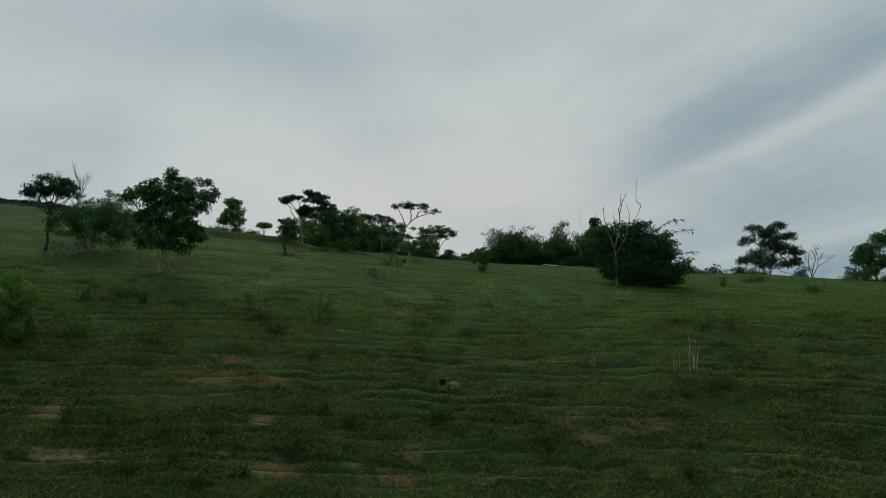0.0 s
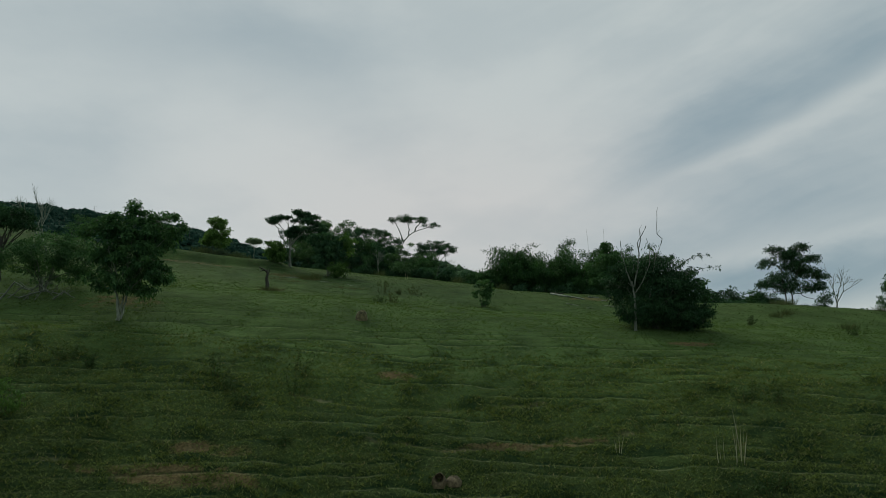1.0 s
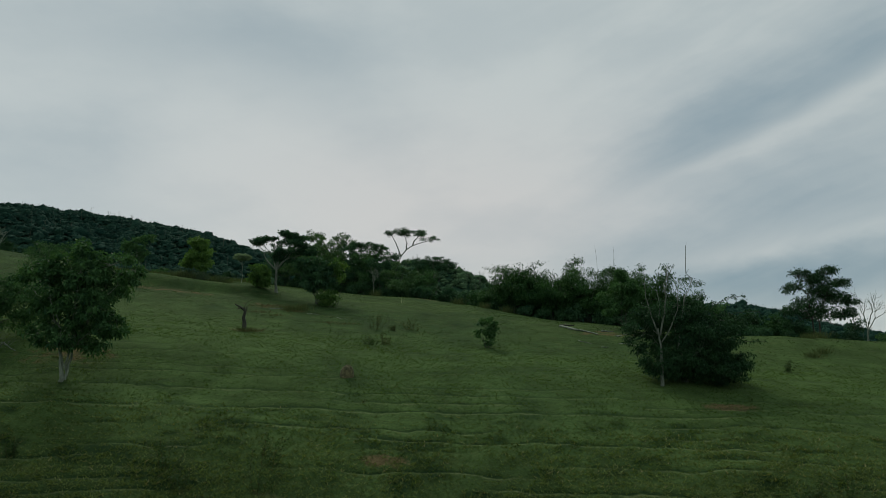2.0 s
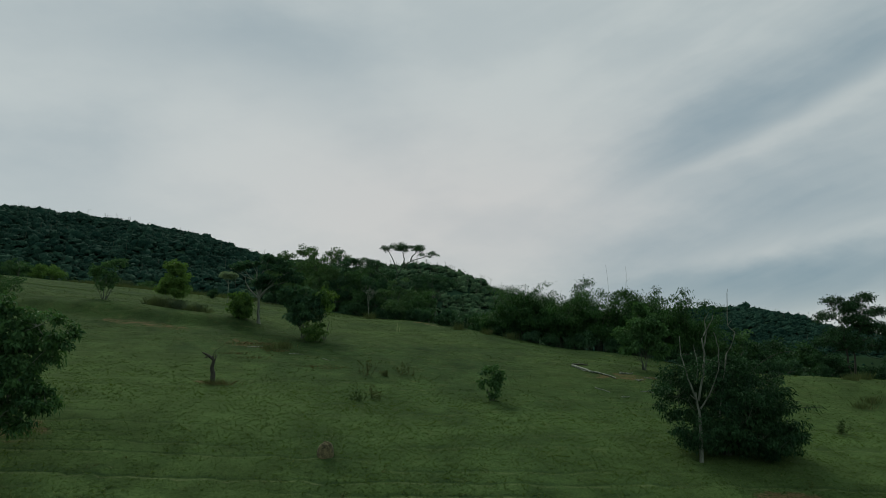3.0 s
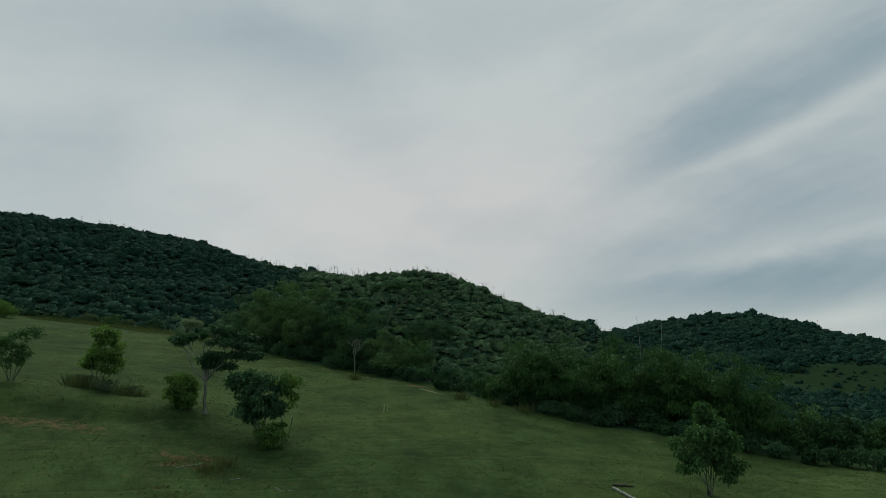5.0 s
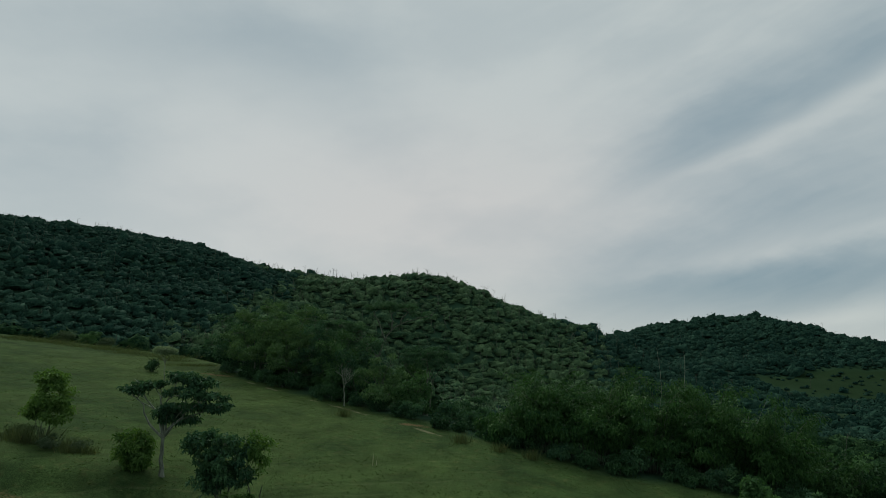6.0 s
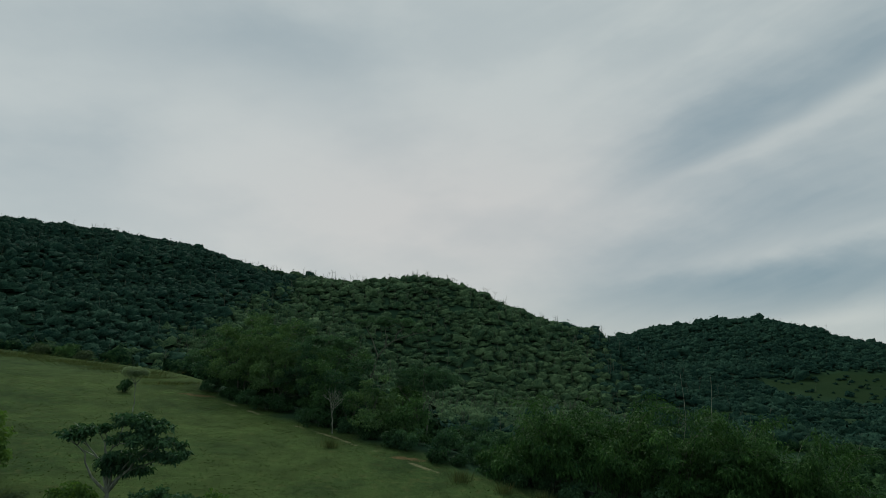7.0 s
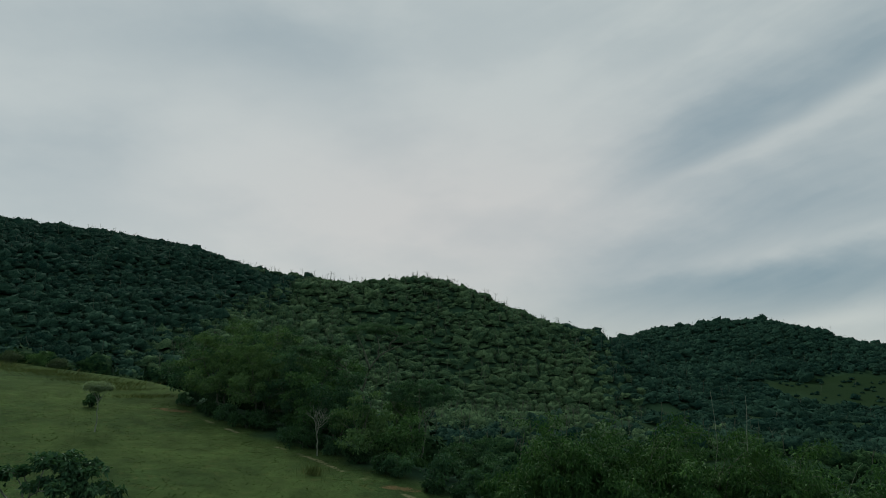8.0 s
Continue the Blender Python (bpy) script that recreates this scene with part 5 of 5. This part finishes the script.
for i, (bx, by, bh, bs) in enumerate([(4.6, 72.2, 2.0, 1.8), (7.4, 71.6, 5.2, 2.8), (10.6, 71.2, 5.6, 3.0), (14.0, 70.2, 5.4, 3.1), (17.4, 69.0, 6.2, 3.0), (20.6, 67.6, 5.7, 2.9), (8.6, 75.2, 5.6, 3.0), (13.0, 74.6, 5.9, 3.2), (18.0, 73.2, 6.2, 3.0), (22.5, 70.8, 4.6, 2.6)]):
    bamboo(bx, by, 200 + i, bh, bs)
dead_stems("dead_pole", 16.8, 71.4, "tall thin bare pole standing out of bamboo", [(0.026, [(0, 0, 0), (0.1, 0, 4.0), (0.05, 0, 6.2), (0.12, 0, 8.2)])], M_DEAD, 45, 2)
dead_stems("dead_pole", 15.2, 71.6, "thin bare pole standing out of bamboo", [(0.024, [(0, 0, 0), (-0.1, 0, 4.0), (-0.05, 0, 8.2)])], M_DEAD, 46, 1)
dead_stems("dead_branches", 19.4, 68.6, "bare pale branches rising out of bamboo", [(0.022, [(0, 0, 0.5), (0.6, 0, 3.4), (1.5, 0, 5.3)]), (0.018, [(0.3, 0, 1.5), (0.1, 0, 3.6), (0.5, 0, 4.9)])], M_DEAD, 47, 4)


# ---------- the woods on the hills ----------
def make_woods():
    rng = np.random.default_rng(7)
    spots = []
    y = 84.0
    while y < 680:
        pitch = 3.3 + 0.5 * min(1, max(0, (y - 130) / 200))
        half = 0.74 * y + 12
        n = int(2 * half / pitch)
        xs = -half + (np.arange(n) + rng.uniform(0.0, 1.0, n)) * pitch
        ys = y + rng.uniform(-0.9, 0.9, n) * pitch
        spots.append(np.stack([xs, ys], 1))
        y += pitch * 0.9
    s = np.concatenate(spots)
    x, y = s[:, 0], s[:, 1]
    keep = y > wood_edge(x) + 11 + 3 * step(x, 0, 10)
    meadow = meadow_at(x, y) > 0.5
    keep &= ~(meadow & (rng.random(len(x)) > 0.16))
    sc = scrub_at(x, y)
    open_ground = fbm(x / 13, y / 13, 73, 3) > 0.50
    keep &= ~((sc > 0.4) & open_ground & (rng.random(len(x)) > 0.14))
    z = land(x, y)
    slope = land(x, y + 6) - z
    keep &= ~((slope < -2.0) & (((y > 462) & (x < 40)) | (y > 640)))
    x, y, z, sc = x[keep], y[keep], z[keep], sc[keep]
    n = len(x)
    r = rng.uniform(1.15, 2.6, n) * (1 + 0.28 * step(y, 200, 300)) * (1 + 0.5 * (rng.random(n) < 0.05))
    r = np.where(meadow_at(x, y) > 0.4, r * rng.uniform(0.2, 0.6, n), r)
    r = np.where(y < 135, np.minimum(r, 2.1), r)
    h = r * np.where(y < 135, 0.6, rng.uniform(0.05, 0.45, n))
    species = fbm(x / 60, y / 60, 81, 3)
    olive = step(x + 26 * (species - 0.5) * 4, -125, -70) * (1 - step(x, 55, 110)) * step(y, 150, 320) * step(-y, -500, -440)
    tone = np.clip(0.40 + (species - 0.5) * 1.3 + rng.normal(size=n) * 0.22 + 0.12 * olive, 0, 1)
    # fine crowns on the slopes that face the pasture, coarse ones down in the hollow
    eye, hidden = np.array([1.0, 36.0, 26.0]), np.zeros(n, bool)
    for k in np.linspace(0.15, 0.97, 40):
        hidden |= land(eye[0] + (x - eye[0]) * k, eye[1] + (y - eye[1]) * k) > eye[2] + (z + h + r + 1 - eye[2]) * k
    stay = ~hidden | (y < 210) | (rng.random(n) < 0.28)
    r = np.where(hidden & (y >= 210), r * 1.5, r)
    x, y, z, r, h, tone, olive, hidden = (q[stay] for q in (x, y, z, r, h, tone, olive, hidden))
    n = len(x)
    # each crown: a lumpy mass of boughs, and loose sprays that break its outline
    nu, nv = 8, 5
    u, w = np.meshgrid(np.arange(nu) * 2 * np.pi / nu, np.linspace(-0.45, 1.45, nv))
    u = u + 0.3 * np.arange(nv)[:, None]
    d0 = np.stack([np.cos(u) * np.cos(w), np.sin(u) * np.cos(w), np.sin(w)], -1).reshape(-1, 3)
    k, q = np.meshgrid(np.arange(nv - 1), np.arange(nu), indexing="ij")
    a, b, c, d = k * nu + q, k * nu + (q + 1) % nu, (k + 1) * nu + (q + 1) % nu, (k + 1) * nu + q
    f0 = np.concatenate([np.stack([a, b, c], -1).reshape(-1, 3), np.stack([a, c, d], -1).reshape(-1, 3)])
    squat = np.where(rng.random(n) < 0.3, 0.5, rng.uniform(0.6, 0.95, n))

    def reach(way, i):
        bough = vnoise(way[:, 0] * 1.9 + i * 3.1, way[:, 1] * 1.9 + way[:, 2] * 2.3, 91)
        twig = vnoise(way[:, 0] * 4.5 + i * 1.7, way[:, 1] * 4.5 + way[:, 2] * 5.1, 93)
        return r[i] * (0.42 + 0.62 * bough + 0.52 * twig)

    centre = np.stack([x, y, z + h], 1)
    ci = np.repeat(np.arange(n), nu * nv)
    dd = np.tile(d0, (n, 1))
    body = (centre[ci] + dd * (reach(dd, ci) * rng.uniform(0.76, 1.22, len(ci)))[:, None] * np.stack([np.ones(len(ci)), np.ones(len(ci)), squat[ci]], 1)).reshape(n, -1, 3)
    per = np.where(hidden, np.where(y < 210, 24, 0), np.where(y < 200, 76, np.where(y < 330, 38, 26)))
    idx = np.repeat(np.arange(n), per)
    m = len(idx)
    d = unit(rng.normal(size=(m, 3)))
    d[:, 2] = np.where(d[:, 2] < -0.2, -d[:, 2], d[:, 2])
    p = centre[idx] + d * (reach(d, idx) * rng.uniform(0.85, 1.32, m))[:, None] * np.stack([np.ones(m), np.ones(m), squat[idx]], 1)
    size = (np.where(y < 200, 0.42, np.where(y < 330, 0.58, 0.72))[idx] * rng.uniform(0.6, 1.3, m))[:, None]
    nor = unit(d + rng.normal(size=(m, 3)) * 0.4 + (0, 0, 0.2))
    a = unit(np.cross(nor, rng.normal(size=(m, 3))))
    b = np.cross(nor, a)
    leaf = np.stack([p + a * size * 0.75, p - a * size * 0.4 + b * size * 0.6, p - a * size * 0.35 - b * size * 0.6], 1)
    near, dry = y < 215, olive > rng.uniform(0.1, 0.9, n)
    for pick, mat, label in ((~near & ~dry, M_WOODS_HAZED, "dense dark green forest covering the far hills"), (~near & dry, M_WOODS_OLIVE, "thin olive-green forest on the middle hill"), (near, M_WOODS_NEAR, "dense green forest in the hollow below the pasture")):
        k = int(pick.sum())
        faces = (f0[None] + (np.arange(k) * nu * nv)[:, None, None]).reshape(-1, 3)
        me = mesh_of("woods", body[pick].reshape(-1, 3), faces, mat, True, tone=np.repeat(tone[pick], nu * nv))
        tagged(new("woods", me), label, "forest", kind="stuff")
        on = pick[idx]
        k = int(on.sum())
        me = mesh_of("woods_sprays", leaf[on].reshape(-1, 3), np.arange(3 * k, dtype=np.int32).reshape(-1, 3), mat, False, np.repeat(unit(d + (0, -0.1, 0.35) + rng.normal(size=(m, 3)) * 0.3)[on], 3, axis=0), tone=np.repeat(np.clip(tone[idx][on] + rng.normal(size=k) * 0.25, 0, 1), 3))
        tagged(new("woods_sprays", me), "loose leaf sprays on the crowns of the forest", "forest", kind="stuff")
    # bare pale stems that stand among the crowns
    chance = np.where(hidden | (y < 150), 0.0, 0.12 + olive)
    pick = rng.choice(n, 900, replace=False, p=chance / chance.sum())
    acc = []
    for i in pick:
        base = np.array([x[i] + r[i], y[i] - 1, z[i]])
        hh = rng.uniform(3.5, 7.0) * (0.7 + 0.3 * r[i] / 2.4)
        top = base + np.array([rng.normal() * 0.6, 0, hh])
        acc.append(tube(bent(rng, base, top, 5, 0.05), 0.11, 0.05, 4))
        for _ in range(3):
            q = base + (top - base) * rng.uniform(0.5, 0.9)
            acc.append(tube(bent(rng, q, q + np.array([rng.normal() * 1.1, rng.normal() * 0.6, rng.uniform(0.8, 1.8)]), 3, 0.05), 0.07, 0.03, 3))
    v, f = merged(acc)
    tagged(new("bare_trunks", mesh_of("bare_trunks", v, f, M_BARK, True)), "pale bare trunks standing among the forest crowns", "trees", kind="stuff")


make_woods()


# ---------- grass ----------
def make_grass(name, label, n, xlim, ylim, height, blades, mat, seed, avoid=0.3, lean=0.8, near=1.6, dense=0.55, fade=5.0):
    rng = np.random.default_rng(seed)
    y = ylim[0] + (ylim[1] - ylim[0]) * rng.random(n) ** near
    x = rng.uniform(-1, 1, n) * np.minimum(xlim, 6 + 0.78 * y) * rng.uniform(0.8, 1.2, n)
    z, worn, bare, rank, terrace = relief(x, y)
    f = terrace - np.floor(terrace)
    worn = worn * step(f, 0.18, 0.24) * (1 - step(f, 0.34, 0.40))
    dens = fbm(x / 1.3, y / 1.3, seed, 3)
    ok = (bare + worn < avoid + rng.random(n) * 0.5) & (dens + rng.random(n) * 0.35 > dense) & (y < wood_edge(x) + 1)
    ok &= (y < ylim[1] - fade * rng.random(n)) & (y > ylim[0] + fade * rng.random(n))
    x, y, z, dens, rank = x[ok], y[ok], z[ok], dens[ok] + 0.5 * rank[ok], rank[ok]
    idx = np.repeat(np.arange(len(x)), blades)
    m = len(idx)
    h = height * rng.uniform(0.45, 1.3, m) * (0.5 + dens[idx])
    foot = np.stack([x, y, z - 0.01], 1)[idx] + np.concatenate([rng.normal(size=(m, 2)) * height * 0.45, np.zeros((m, 1))], 1)
    ang = rng.uniform(0, 2 * np.pi, m)
    side = np.stack([np.cos(ang), np.sin(ang), np.zeros(m)], 1) * (h * 0.08 + 0.010 * y[idx] / 25)[:, None]
    tip = foot + np.concatenate([rng.normal(size=(m, 2)) * lean, np.full((m, 1), 0.8)], 1) * h[:, None]
    v = np.stack([foot - side, foot + side, tip], 1).reshape(-1, 3)
    tone = np.repeat(np.clip(fbm(x / 3.5, y / 3.5, seed + 3, 3)[idx] - 0.45 * rank[idx] + rng.normal(size=m) * 0.15, 0, 1), 3)
    me = mesh_of(name, v, np.arange(3 * m, dtype=np.int32).reshape(-1, 3), mat, False, tone=tone)
    tagged(new(name, me), label, "grass", kind="stuff")


make_grass("grass", "rank pasture grass on the steep slope", 230000, 26, (11.0, 32.5), 0.075, 3, M_BLADE_LOW, 301, avoid=0.45, near=1.0, dense=0.42)
make_grass("grass", "short grazed pasture grass on the shoulder", 90000, 32, (26.0, 46), 0.06, 3, M_BLADE_MID, 303, avoid=0.45, near=1.2, dense=0.42)
make_grass("grass", "short grazed pasture grass on the upper slope", 55000, 42, (40.0, 95), 0.055, 3, M_BLADE, 305, near=1.5, dense=0.40)
make_grass("brown_grass", "scattered dry brown grass tufts", 6000, 40, (12.0, 36), 0.10, 5, M_BROWN, 311, 0.9, 0.7, 1.5, 0.75)
